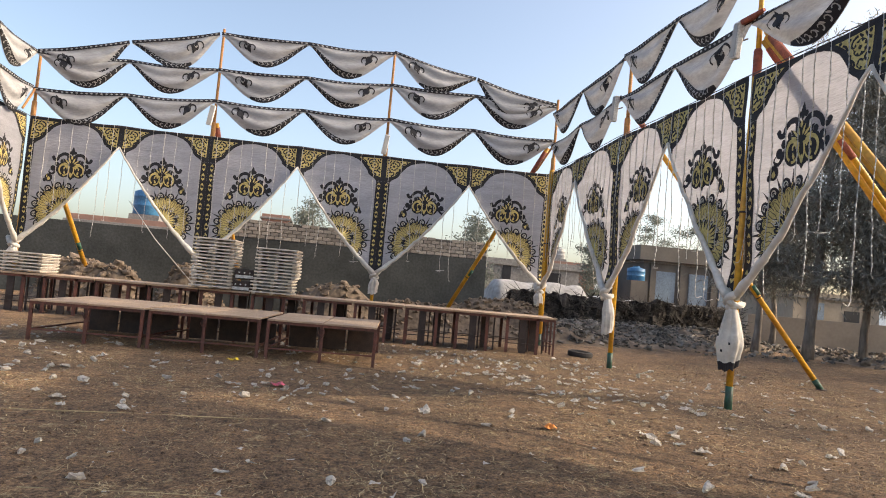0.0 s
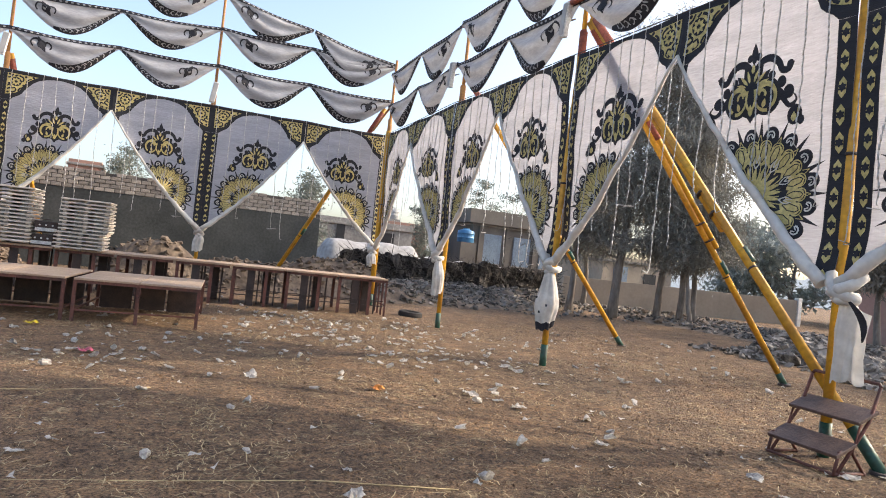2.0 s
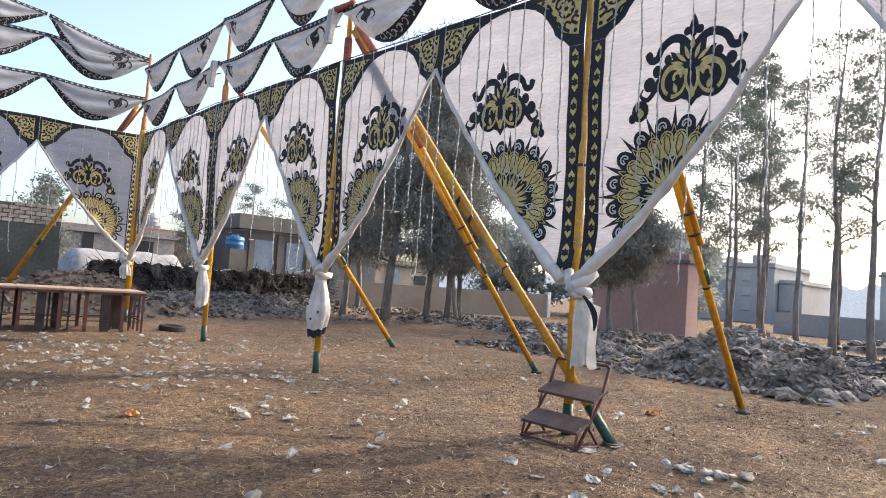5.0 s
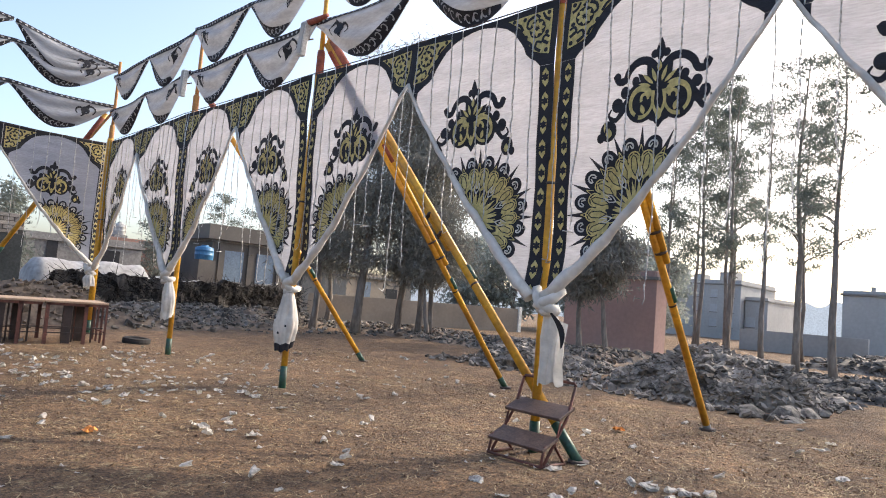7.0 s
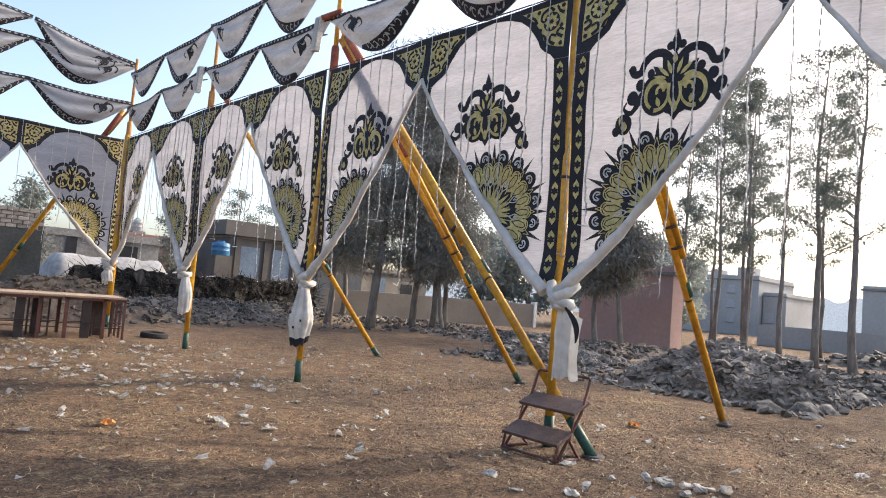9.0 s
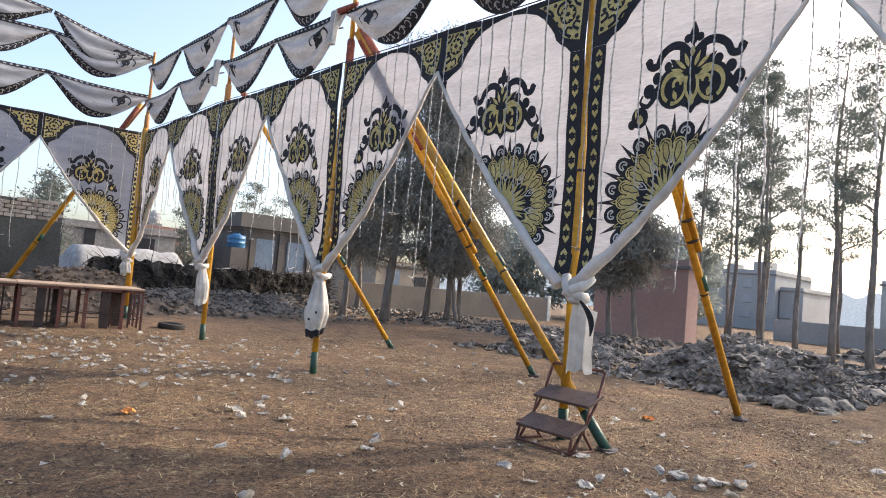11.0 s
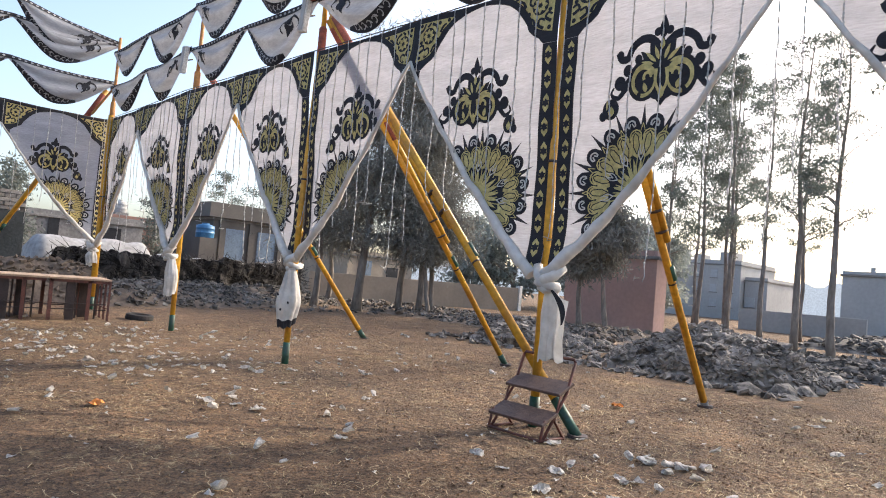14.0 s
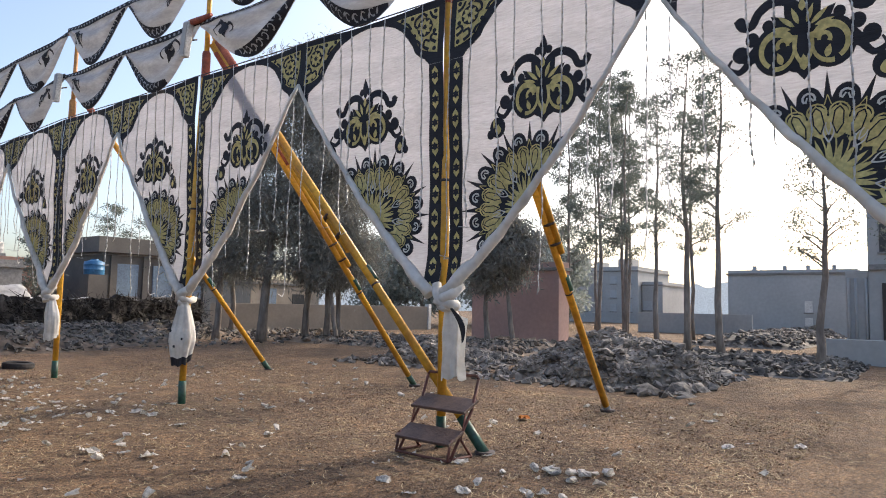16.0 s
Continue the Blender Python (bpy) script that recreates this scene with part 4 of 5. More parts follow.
amplifier(-1.86, 16.75, 0.90, -8)
amplifier(-1.84, 16.78, 1.18, 4)
tagged(part("guy_rope", pipe([(-5.35, 19.6, 3.0), (-4.4, 18.8, 2.0), (-3.2, 17.9, 0.95)], 0.012, 5), "hem"), "pale guy rope slanting down to the stage", "rope", "tent ropes")


# ---- walls and houses round the yard ----
def prism(x0, x1, y0, y1, z0, z1):
    return cube(x0, x1, y0, y1, z0, z1, bevel=0.01)


yard = tagged(part("wall_north", prism(-40, 6.35, 26.0, 26.35, -0.1, 2.62), "render"), "dark plastered yard wall behind the tent", "wall", kind="structure")
part("brick_core", prism(-4.4, 6.33, 26.03, 26.33, 2.62, 3.27), "mortar", yard)
shape = bpy.data.meshes.new("brick")
bm = cube(-0.150, 0.150, -0.02, 0.05, -0.061, 0.061, bevel=0.01)
bm.to_mesh(shape)
bm.free()
shape.materials.append(M["brick"])
rb = random.Random(21)
for j in range(5):
    n = 33
    for i in range(n):
        x = -4.3 + 0.322 * i + (0.161 if j % 2 else 0)
        if x > 6.2 or (j == 4 and (rb.random() < 0.2 or x < -3.2)):
            continue
        o = new("brick", shape)
        o.parent = yard
        o.location = (x, 26.01 + rb.uniform(-0.012, 0.006), 2.69 + 0.137 * j)
        o.rotation_euler = (0, rb.uniform(-0.02, 0.02), rb.uniform(-0.03, 0.03))


def house(name, x0, x1, y0, y1, h, material, label, windows=(), parapet=0.35, floors=1):
    """A plain flat-roofed house; windows are (face, along, z, width, height)."""
    root = thing(name, pose((x0 + x1) / 2, (y0 + y1) / 2, 0), label, "house")
    cx, cy = (x0 + x1) / 2, (y0 + y1) / 2
    part("wall", prism(x0 - cx, x1 - cx, y0 - cy, y1 - cy, -0.1, h), material, root)
    part("roof", prism(x0 - cx - 0.12, x1 - cx + 0.12, y0 - cy - 0.12, y1 - cy + 0.12, h, h + 0.14), "concrete", root)
    if parapet:
        for a, b, c, d in ((x0, x1, y0, y0 + 0.15), (x0, x1, y1 - 0.15, y1), (x0, x0 + 0.15, y0 + 0.16, y1 - 0.16), (x1 - 0.15, x1, y0 + 0.16, y1 - 0.16)):
            part("parapet", prism(a - cx, b - cx, c - cy, d - cy, h + 0.14, h + 0.14 + parapet), material, root)
    for face, a, z, w, hh, m in windows:
        if face == "s":
            win = part("window", cube(a - cx - w / 2, a - cx + w / 2, y0 - cy - 0.05, y0 - cy + 0.02, z, z + hh), m, root)
            part("sill", cube(a - cx - w / 2 - 0.06, a - cx + w / 2 + 0.06, y0 - cy - 0.12, y0 - cy - 0.001, z - 0.08, z - 0.002), "concrete", win)
        else:
            win = part("window", cube(x0 - cx - 0.05, x0 - cx + 0.02, a - cy - w / 2, a - cy + w / 2, z, z + hh), m, root)
            part("sill", cube(x0 - cx - 0.12, x0 - cx - 0.001, a - cy - w / 2 - 0.06, a - cy + w / 2 + 0.06, z - 0.08, z - 0.002), "concrete", win)
    return root


shop = house("workshop", 22.6, 31, 45, 52, 4.45, "house", "grey-brown rendered workshop with blue roller shutters", [("s", 24.3, 1.7, 1.55, 2.2, "shutter"), ("s", 26.9, 1.7, 1.5, 2.2, "shutter"), ("s", 29.3, 1.7, 1.5, 2.2, "shutter")], 0)
part("overhang", prism(-4.75, 4.3, -3.95, 3.55, 4.60, 5.65), "house", shop, "projecting upper band")
for k, w in ((-2.5, 1.55), (0.1, 1.5), (2.5, 1.5)):
    for j in range(11):
        part("shutter_slat", cube(k - w / 2 + 0.04, k + w / 2 - 0.04, -3.575, -3.552, 1.74 + 0.2 * j, 1.88 + 0.2 * j), "shutter", shop)
for k in (-3.5, -1.2, 1.3, 3.6):
    part("pier", cube(k - 0.22, k + 0.22, -3.66, -3.502, 0.0, 4.45), "house", shop)
house("low_house", 9.2, 15.0, 38, 43, 3.0, "concrete", "low dusty house behind the white tarpaulin", [("s", 10.55, 1.2, 0.5, 1.9, "window"), ("s", 13.4, 1.7, 0.9, 1.1, "window")], 0.25)
house("pink_house", 15.6, 19.4, 46, 52, 3.55, "pink", "pink rendered low house behind the burnt fence", [("s", 17.6, 1.9, 0.9, 1.1, "window")], 0.3)
house("brick_house", -14, -6.4, 40, 46, 3.25, "pink", "reddish low house behind the yard wall", [("s", -9, 2.2, 0.9, 1.0, "window")], 0.3)
house("orange_house", -4.2, -2.4, 46, 50, 4.9, "pink", "small orange house behind the yard wall", [("s", -3.3, 3.2, 0.7, 0.9, "window")], 0.2)
house("beige_house", 24.3, 29.5, 31.5, 36, 2.5, "beige", "low beige house behind the trees", [("s", 25.6, 0.6, 1.0, 1.7, "shutter"), ("s", 27.8, 1.0, 0.9, 1.0, "window")], 0.2)
house("red_brown_house", 27, 28.0, 13.6, 18.2, 3.15, "redwall", "long red-brown rendered house behind the trees", [], 0.25)
# white panes: the brightness of a lit opening is put into their colour
grey = house("grey_house", 50, 58, 4.4, 12.2, 4.0, "bluegrey", "grey concrete house across the waste ground", [("w", 7.2, 1.5, 0.45, 0.75, "white"), ("w", 7.2, 0.6, 0.45, 0.55, "white")], 0.2)
for k in (-2.6, -1.1, 0.3, 2.2):
    part("roof_stub", prism(-3.9, -3.6, k - 0.12, k + 0.12, 4.35, 4.62), "bluegrey", grey)
blk = house("pale_block", 70, 80, 26.2, 34.2, 5.5, "haze", "pale concrete block of flats far off", [("w", y, z, 0.7, 0.8, "bluegrey") for y in (27.2, 28.9, 30.6, 32.3) for z in (1.2, 2.7, 4.2)], 0.4)
for a, b, h in ((-3.2, -1.6, 0.9), (0.2, 1.2, 0.6), (2.4, 3.4, 1.2)):
    part("roof_room", prism(-4.5, -2.5, a, b, 5.64, 6.0 + h), "haze", blk)
house("pale_house", 71, 79, 23.9, 26.1, 4.0, "haze", "pale stepped concrete house far off", [("w", 25.5, 1.4, 0.9, 1.0, "bluegrey")], 0.3)
raw = house("unfinished_house", 31, 40, -6.5, 2.35, 6.6, "haze", "unfinished concrete and brick house at the yard's edge", [("w", 1.5, 3.9, 0.9, 1.7, "window"), ("w", 1.5, 0.5, 0.8, 2.2, "window"), ("w", -1, 3.9, 0.9, 1.7, "window")], 0.4)
part("annex", prism(-4.4, 0.5, 4.43, 5.2, -0.1, 3.2), "haze", raw)
for k in (4.5, 4.85, 5.1):
    part("drain_pipe", pipe([(-4.46, k, -0.05), (-4.46, k, 2.9)], 0.05, 6), "haze", raw)
part("slab_edge", prism(-4.66, -4.51, -4.4, 4.42, 3.2, 3.42), "concrete", raw)
tagged(part("wall_east", prism(45, 45.3, 9.6, 16.8, -0.1, 1.3), "haze"), "dark grey boundary wall", "wall", kind="structure")
m = pose(20.8, 30.2, 0, 0, 0, math.degrees(math.atan2(-4.2, 12.6)))
o = tagged(part("wall_northeast", cube(0, 13.3, -0.12, 0.12, -0.1, 1.42, bevel=0.01), "beige"), "low beige boundary wall behind the trees", "wall", kind="structure")
o.matrix_basis = m
o = tagged(part("gate_post", cube(-0.15, 0.15, -0.15, 0.15, -0.05, 1.55, bevel=0.02), "white"), "white gate post at the end of a wall", "gate post")
o.matrix_basis = pose(33.55, 25.95, 0)
tagged(part("kerb_wall", prism(23.6, 23.9, -4, 2.9, -0.1, 0.74), "haze"), "low concrete kerb wall along the waste ground", "low wall", kind="structure")


def water_tank(x, y, z, r, h, material, label, stand=0.36):
    root = thing("water_tank", pose(x, y, z), label, "water tank", "roof water tanks")
    prof = [(0.0, r * 0.97), (0.03, r), (h * 0.33, r), (h * 0.35, r * 1.03), (h * 0.37, r), (h * 0.66, r), (h * 0.68, r * 1.03), (h * 0.70, r), (h * 0.88, r * 0.98), (h, r * 0.4)]
    part("body", pipe([(0, 0, a) for a, _ in prof], [b for _, b in prof], 18), material, root)
    part("lid", pipe([(0, 0, h - 0.01), (0, 0, h + 0.07)], r * 0.38, 12), material, root)
    part("stand", cube(-r, r, -r, r, -stand, 0.0), "house" if stand > 1 else "concrete", root)


water_tank(-10.05, 40.9, 4.0, 0.80, 1.5, "tank", "blue plastic water tank on a flat roof", 0.6)
water_tank(21.75, 44.4, 3.05, 0.62, 0.95, "tank", "blue plastic water tank on a tall plinth", 3.02)
water_tank(17.0, 47.2, 4.2, 0.42, 0.8, "haze", "grey water tank on a roof")


# ---- rubble, mounds and the burnt fence ----
def rock_mesh(seed, flat):
    rnd = random.Random(seed)
    bm = bmesh.new()
    bmesh.ops.create_icosphere(bm, subdivisions=1, radius=1.0)
    for v in bm.verts:
        v.co *= rnd.uniform(0.72, 1.12)
        v.co.z *= flat
        v.co.x *= 1.15
    me = bpy.data.meshes.new("stone")
    bm.to_mesh(me)
    bm.free()
    return me


ROCKS, CLODS = [], []
for i in range(6):
    a = rock_mesh(100 + i, 0.35 + 0.1 * (i % 4))
    a.materials.append(M["rock"])
    ROCKS.append(a)
    b = rock_mesh(120 + i, 0.6)
    b.materials.append(M["earthrock"])
    CLODS.append(b)


def heap(name, x0, x1, y0, y1, hfun, material, label, n, meshes, rmin, rmax, seed, part_name="stone", step=0.16, fill=900, fmat="rock"):
    """A heap: an uneven skirt of earth with stones lying all over it."""
    rnd = random.Random(seed)
    cx, cy = (x0 + x1) / 2, (y0 + y1) / 2
    root = thing(name, pose(cx, cy, 0), label, "rubble heap", "rubble heaps")
    nx, ny = int((x1 - x0) / step) + 1, int((y1 - y0) / step) + 1

    def top(x, y):
        e = min(1, (x - x0) / 0.8, (x1 - x) / 0.8, (y - y0) / 0.8, (y1 - y) / 0.8)
        return hfun(x, y) * max(0, e) * (0.82 + 0.36 * noise.noise((x * 0.9, y * 0.9, seed))) - 0.06 * (1 - max(0, e)) + (0.05 * noise.noise((x * 3, y * 3, seed)) + 0.10 * abs(noise.noise((x * 4.3, y * 4.3, seed))) + 0.05 * noise.noise((x * 9, y * 9, seed))) * max(0, e) * min(1, hfun(x, y) * 6) - 0.04 * max(0, 1 - hfun(x, y) * 20)

    vs = [(x0 + (x1 - x0) * i / nx - cx, y0 + (y1 - y0) * j / ny - cy, 0) for j in range(ny + 1) for i in range(nx + 1)]
    vs = [(x, y, top(x + cx, y + cy)) for x, y, _ in vs]
    fs = [(j * (nx + 1) + i, j * (nx + 1) + i + 1, (j + 1) * (nx + 1) + i + 1, (j + 1) * (nx + 1) + i) for j in range(ny) for i in range(nx)]
    part("earth", (vs, fs), material, root)
    for i in range(n):
        x, y = rnd.uniform(x0 + 0.2, x1 - 0.2), rnd.uniform(y0 + 0.2, y1 - 0.2)
        z = top(x, y)
        if z < 0.02 and rnd.random() < 0.86:
            continue
        r = rnd.uniform(rmin, rmax) ** 1.0 * (0.5 + 0.9 * rnd.random() ** 2)
        o = new(part_name, rnd.choice(meshes))
        o.parent = root
        o.location = (x - cx, y - cy, max(z, 0) + r * 0.12)
        o.rotation_euler = (rnd.uniform(-0.7, 0.7), rnd.uniform(-0.7, 0.7), rnd.uniform(0, 6.3))
        o.scale = (r, r, r)
    # small broken pieces between the larger ones
    vs, fs = [], []
    for i in range(fill):
        x, y = rnd.uniform(x0 + 0.15, x1 - 0.15), rnd.uniform(y0 + 0.15, y1 - 0.15)
        z = top(x, y)
        if z < 0.03 and rnd.random() < 0.88:
            continue
        m = Matrix.Translation((x - cx, y - cy, max(z, 0) + 0.02)) @ Euler((rnd.gauss(0, 0.5), rnd.gauss(0, 0.5), rnd.uniform(0, 6.3))).to_matrix().to_4x4()
        a, b, c = rnd.uniform(0.03, 0.13), rnd.uniform(0.03, 0.10), rnd.uniform(0.012, 0.04)
        k = len(vs)
        vs += [tuple(m @ Vector((sx * a * rnd.uniform(0.6, 1.1), sy * b * rnd.uniform(0.6, 1.1), sz * c))) for sx in (-1, 1) for sy in (-1, 1) for sz in (-1, 1)]
        fs += [tuple(k + q for q in f) for f in ((0, 1, 3, 2), (4, 6, 7, 5), (0, 4, 5, 1), (2, 3, 7, 6), (0, 2, 6, 4), (1, 5, 7, 3))]
    if vs:
        tagged(part("broken_stone", (vs, fs), fmat, root), kind="stuff")
    return root


def ridge(ax, ay, bx, by, w, h):
    a, d = Vector((ax, ay)), Vector((bx - ax, by - ay))

    def f(x, y):
        p = Vector((x, y)) - a
        t = max(0, min(1, p.dot(d) / d.length_squared))
        q = (p - d * t).length / w
        return h * max(0, 1 - q * q) ** 0.8
    return f


def both(f, g):
    return lambda x, y: max(f(x, y), g(x, y))


heap("rubble_heap", 11.8, 17.2, 3.4, 8.9, both(ridge(14.4, 5.3, 14.8, 6.1, 1.75, 0.98), ridge(14.3, 7.1, 14.9, 7.4, 1.0, 0.42)), "rock", "heap of dark broken stone slabs outside the tent", 460, ROCKS, 0.10, 0.25, 4, fill=4600)
heap("rubble_heap", 12.6, 17.0, 8.6, 13.4, both(ridge(14.4, 11.0, 15.4, 11.5, 1.2, 0.62), ridge(15.6, 9.6, 16, 12.6, 1.0, 0.25)), "rock", "low heap of broken stone beside a path", 260, ROCKS, 0.09, 0.22, 5, fill=1800)
heap("rubble_strip", 17.2, 24.5, 1.5, 9.5, ridge(20.5, 2, 21.5, 9, 3.2, 0.22), "rock", "strip of scattered broken stone under the trees", 290, ROCKS, 0.07, 0.19, 6, step=0.25, fill=2600)
heap("rubble_strip", 17.5, 26.0, 10.5, 25.5, ridge(21, 12, 20, 24, 3.5, 0.25), "earthrock", "strip of rubble and earth at the feet of trees", 290, CLODS, 0.07, 0.22, 7, step=0.28, fill=2600)
heap("rubble_bank", 6.5, 19.0, 19.5, 28.2, both(ridge(7, 22.5, 12, 25.2, 3.6, 0.62), both(ridge(12, 25.2, 19, 27.5, 3.0, 0.55), ridge(6.6, 26.0, 9.4, 26.3, 1.9, 1.55))), "earthrock", "bank of pale rubble below the burnt fence", 300, ROCKS, 0.07, 0.20, 8, step=0.25, fill=2600)
heap("rubble_strip", 30, 48, 4.5, 9.5, ridge(32, 7, 47, 7, 2.5, 0.5), "rock", "long low mound of rubble across the waste ground", 260, ROCKS, 0.12, 0.28, 9, step=0.35, fill=1200)
heap("earth_mound", -8.6, -4.9, 20.4, 23.4, ridge(-7.1, 21.8, -6.2, 21.8, 1.45, 1.5), "earthrock", "mound of earth and stones behind the stage", 150, CLODS, 0.08, 0.20, 10, "clod", fill=500, fmat="earthrock")
heap("earth_mound", -5.2, -2.6, 20.5, 23.2, ridge(-4.1, 21.8, -3.8, 21.8, 1.2, 1.35), "earthrock", "mound of earth and stones behind the stage", 110, CLODS, 0.07, 0.18, 11, "clod", fill=400, fmat="earthrock")
heap("earth_mound", -1.6, 8.2, 20.4, 23.6, both(both(ridge(0.2, 21.9, 0.7, 21.9, 1.5, 1.15), ridge(2.6, 22.0, 5.2, 22.0, 1.4, 0.95)), ridge(5.4, 22.1, 7.0, 22.2, 1.5, 1.22)), "earthrock", "long earth mound behind the stage", 190, CLODS, 0.07, 0.18, 12, "clod", fill=700, fmat="earthrock")


def burnt_fence():
    root = thing("burnt_fence", pose(8, 24.2, 0), "blackened brushwood fence overgrown with dead twigs", "fence")
    line = [(-1.4, -0.9), (2, 1.2), (5.2, 3.2), (8.5, 4.2), (11.4, 4.6)]
    pts = []
    for (ax, ay), (bx, by) in zip(line, line[1:]):
        for i in range(26):
            pts.append((ax + (bx - ax) * i / 26, ay + (by - ay) * i / 26))
    vs, fs, rows = [], [], 9
    for i, (x, y) in enumerate(pts):
        h = 1.56 + 0.28 * noise.noise((x * 0.8, 1.1, 5)) + 0.14 * noise.noise((x * 3.4, 2.1, 5))
        for side in (0, 1):
            for j in range(rows):
                k = j / (rows - 1)
                d = 0.34 * noise.noise((x * 1.6, k * 3.2, 9 + side)) + 0.22 * noise.noise((x * 4.5, k * 7, 2))
                vs.append((x + 0.1 * d, y + (-0.25 if side == 0 else 0.25) * (1 - 0.6 * k) + (d if side == 0 else -d), h * k - 0.05))
    n = 2 * rows
    for i in range(len(pts) - 1):
        for j in range(n - 1):
            if j == rows - 1:
                continue
            fs.append((i * n + j, (i + 1) * n + j, (i + 1) * n + j + 1, i * n + j + 1))
        fs.append((i * n + rows - 1, (i + 1) * n + rows - 1, (i + 1) * n + n - 1, i * n + n - 1))
    part("bank", (vs, fs), "black", root)
    rnd = random.Random(77)
    bm = bmesh.new()
    for _ in range(1100):
        x, y = rnd.choice(pts)
        z = 0.2 + 1.35 * rnd.random() ** 0.7
        a, l = rnd.uniform(0, 6.3), rnd.uniform(0.25, 0.7)
        p = Vector((x + rnd.uniform(-0.3, 0.3), y - 0.25 + rnd.uniform(-0.1, 0.2), z))
        tube(bm, [p, p + Vector((math.cos(a) * l, -0.1 + 0.1 * math.sin(a), math.sin(a) * l * 0.7 + 0.05))], [0.02, 0.006], 3, False)
    tagged(part("brushwood", bm, "black", root), kind="stuff")


burnt_fence()


def tarp(x, y, l, w, h, rot, seed):
    rnd = random.Random(seed)
    vs, fs = [], []
    n, k = 22, 11
    for i in range(n + 1):
        for j in range(k + 1):
            u, v = i / n, j / k * math.pi
            e = min(1, 14 * u, 14 * (1 - u)) ** 0.4
            vs.append((l * (u - 0.5), -w / 2 * math.cos(v) * (0.7 + 0.3 * e), (h * (0.9 + 0.10 * noise.noise((u * 4, seed, 1))) * e * max(0.0, math.sin(v)) ** 0.45 + 0.04 * noise.noise((u * 12, v * 3, seed)))))
    for i in range(n):
        for j in range(k):
            a = i * (k + 1) + j
            fs.append((a, a + k + 1, a + k + 2, a + 1))
    o = part("tarpaulin_cover", (vs, fs), "tarp")
    for p in o.data.polygons:
        p.use_smooth = True
    o.matrix_basis = pose(x, y, -0.05, 0, 0, rot)
    tagged(o, "long pile covered with white tarpaulin behind the fence", "tarpaulin", "tarpaulin covers")


tarp(9.3, 28.4, 5.0, 1.6, 2.25, 10, 3)
tarp(13.2, 29.8, 4.0, 1.6, 1.75, 16, 4)
tarp(17.2, 31.0, 4.0, 1.8, 1.75, 8, 5)


# ---- trees ----
def tree(x, y, h, base, spread, limbs, leaves, material, label, seed, droop=0.5, size=(0.05, 0.30), clump=0.55, lean=0.0, r0=0.16, name="tree", up=0.7):
    rnd = random.Random(seed)
    nr = np.random.RandomState(seed)
    root = thing(name, pose(x, y, 0), label, "tree", "trees round the yard")
    bm = bmesh.new()
    spine = []
    bx = by = 0.0
    for i in range(11):
        t = i / 10
        bx += rnd.uniform(-0.09, 0.09) + lean * 0.1
        by += rnd.uniform(-0.09, 0.09)
        spine.append(Vector((bx, by, -0.1 + (h + 0.1) * 0.96 * t)))
    tube(bm, spine, [r0 * (1.25 - t * 0.3 if t == 0 else 1 - 0.86 * t) for t in [i / 10 for i in range(11)]], 8)
    tips = []
    for i in range(limbs):
        t = base / h + (1 - base / h) * (i + rnd.random() * 0.8) / limbs
        t = min(t, 0.98)
        k = t * 10
        a = spine[int(k)].lerp(spine[min(int(k) + 1, 10)], k - int(k))
        ang = rnd.uniform(0, 6.283)
        s = spread * (0.35 + 0.65 * math.sin(math.pi * min(1, (t * h - base) / (h - base) * 0.85 + 0.15))) * rnd.uniform(0.5, 1.1)
        pts = [a]
        for j in range(1, 5):
            f = j / 4
            pts.append(a + Vector((math.cos(ang) * s * f, math.sin(ang) * s * f, up * s * f * (1 - 0.35 * f))) + Vector((rnd.uniform(-1, 1), rnd.uniform(-1, 1), rnd.uniform(-1, 1))) * 0.10 * s * f)
        rr = r0 * (1 - 0.8 * t) * 0.42
        tube(bm, pts, [rr, rr * 0.8, rr * 0.6, rr * 0.4, rr * 0.2], 5, False)
        for j in (2, 3, 4):
            tips.append((pts[j], s))
            q = pts[j] + Vector((rnd.uniform(-1, 1), rnd.uniform(-1, 1), rnd.uniform(-0.2, 0.7))) * 0.35 * s
            tube(bm, [pts[j], q], [rr * 0.35, rr * 0.12], 4, False)
            tips.append((q, s))
    part("trunk", bm, "bark", root, "grey-brown bark")
    tips.append((spine[-1], spread))
    cs = np.array([t[0][:] for t in tips])
    keep = nr.rand(len(cs)) < 0.8
    keep[-1] = True
    cs = cs[keep]
    pick = nr.randint(0, len(cs), leaves)
    c = cs[pick] + nr.normal(0, 1, (leaves, 3)) * clump * np.array([1, 1, 0.6]) * nr.uniform(0.5, 1.1, (leaves, 1)) * 0.55
    d = nr.normal(0, 1, (leaves, 3))
    d[:, 2] -= droop * 2
    d /= np.linalg.norm(d, axis=1)[:, None]
    w = np.cross(d, nr.normal(0, 1, (leaves, 3)))
    w /= np.linalg.norm(w, axis=1)[:, None] + 1e-9
    ln = size[1] * nr.uniform(0.6, 1.3, (leaves, 1))
    wd = size[0] * nr.uniform(0.6, 1.3, (leaves, 1))
    q = np.stack([c - w * wd * 0.5, c + d * ln * 0.5 - w * wd * 0.6, c + d * ln, c + d * ln * 0.5 + w * wd * 0.6], 1).reshape(-1, 3)
    f = np.arange(4 * leaves).reshape(-1, 4)
    crown = part("crown", (q.tolist(), f.tolist()), material, root, "")
    return root


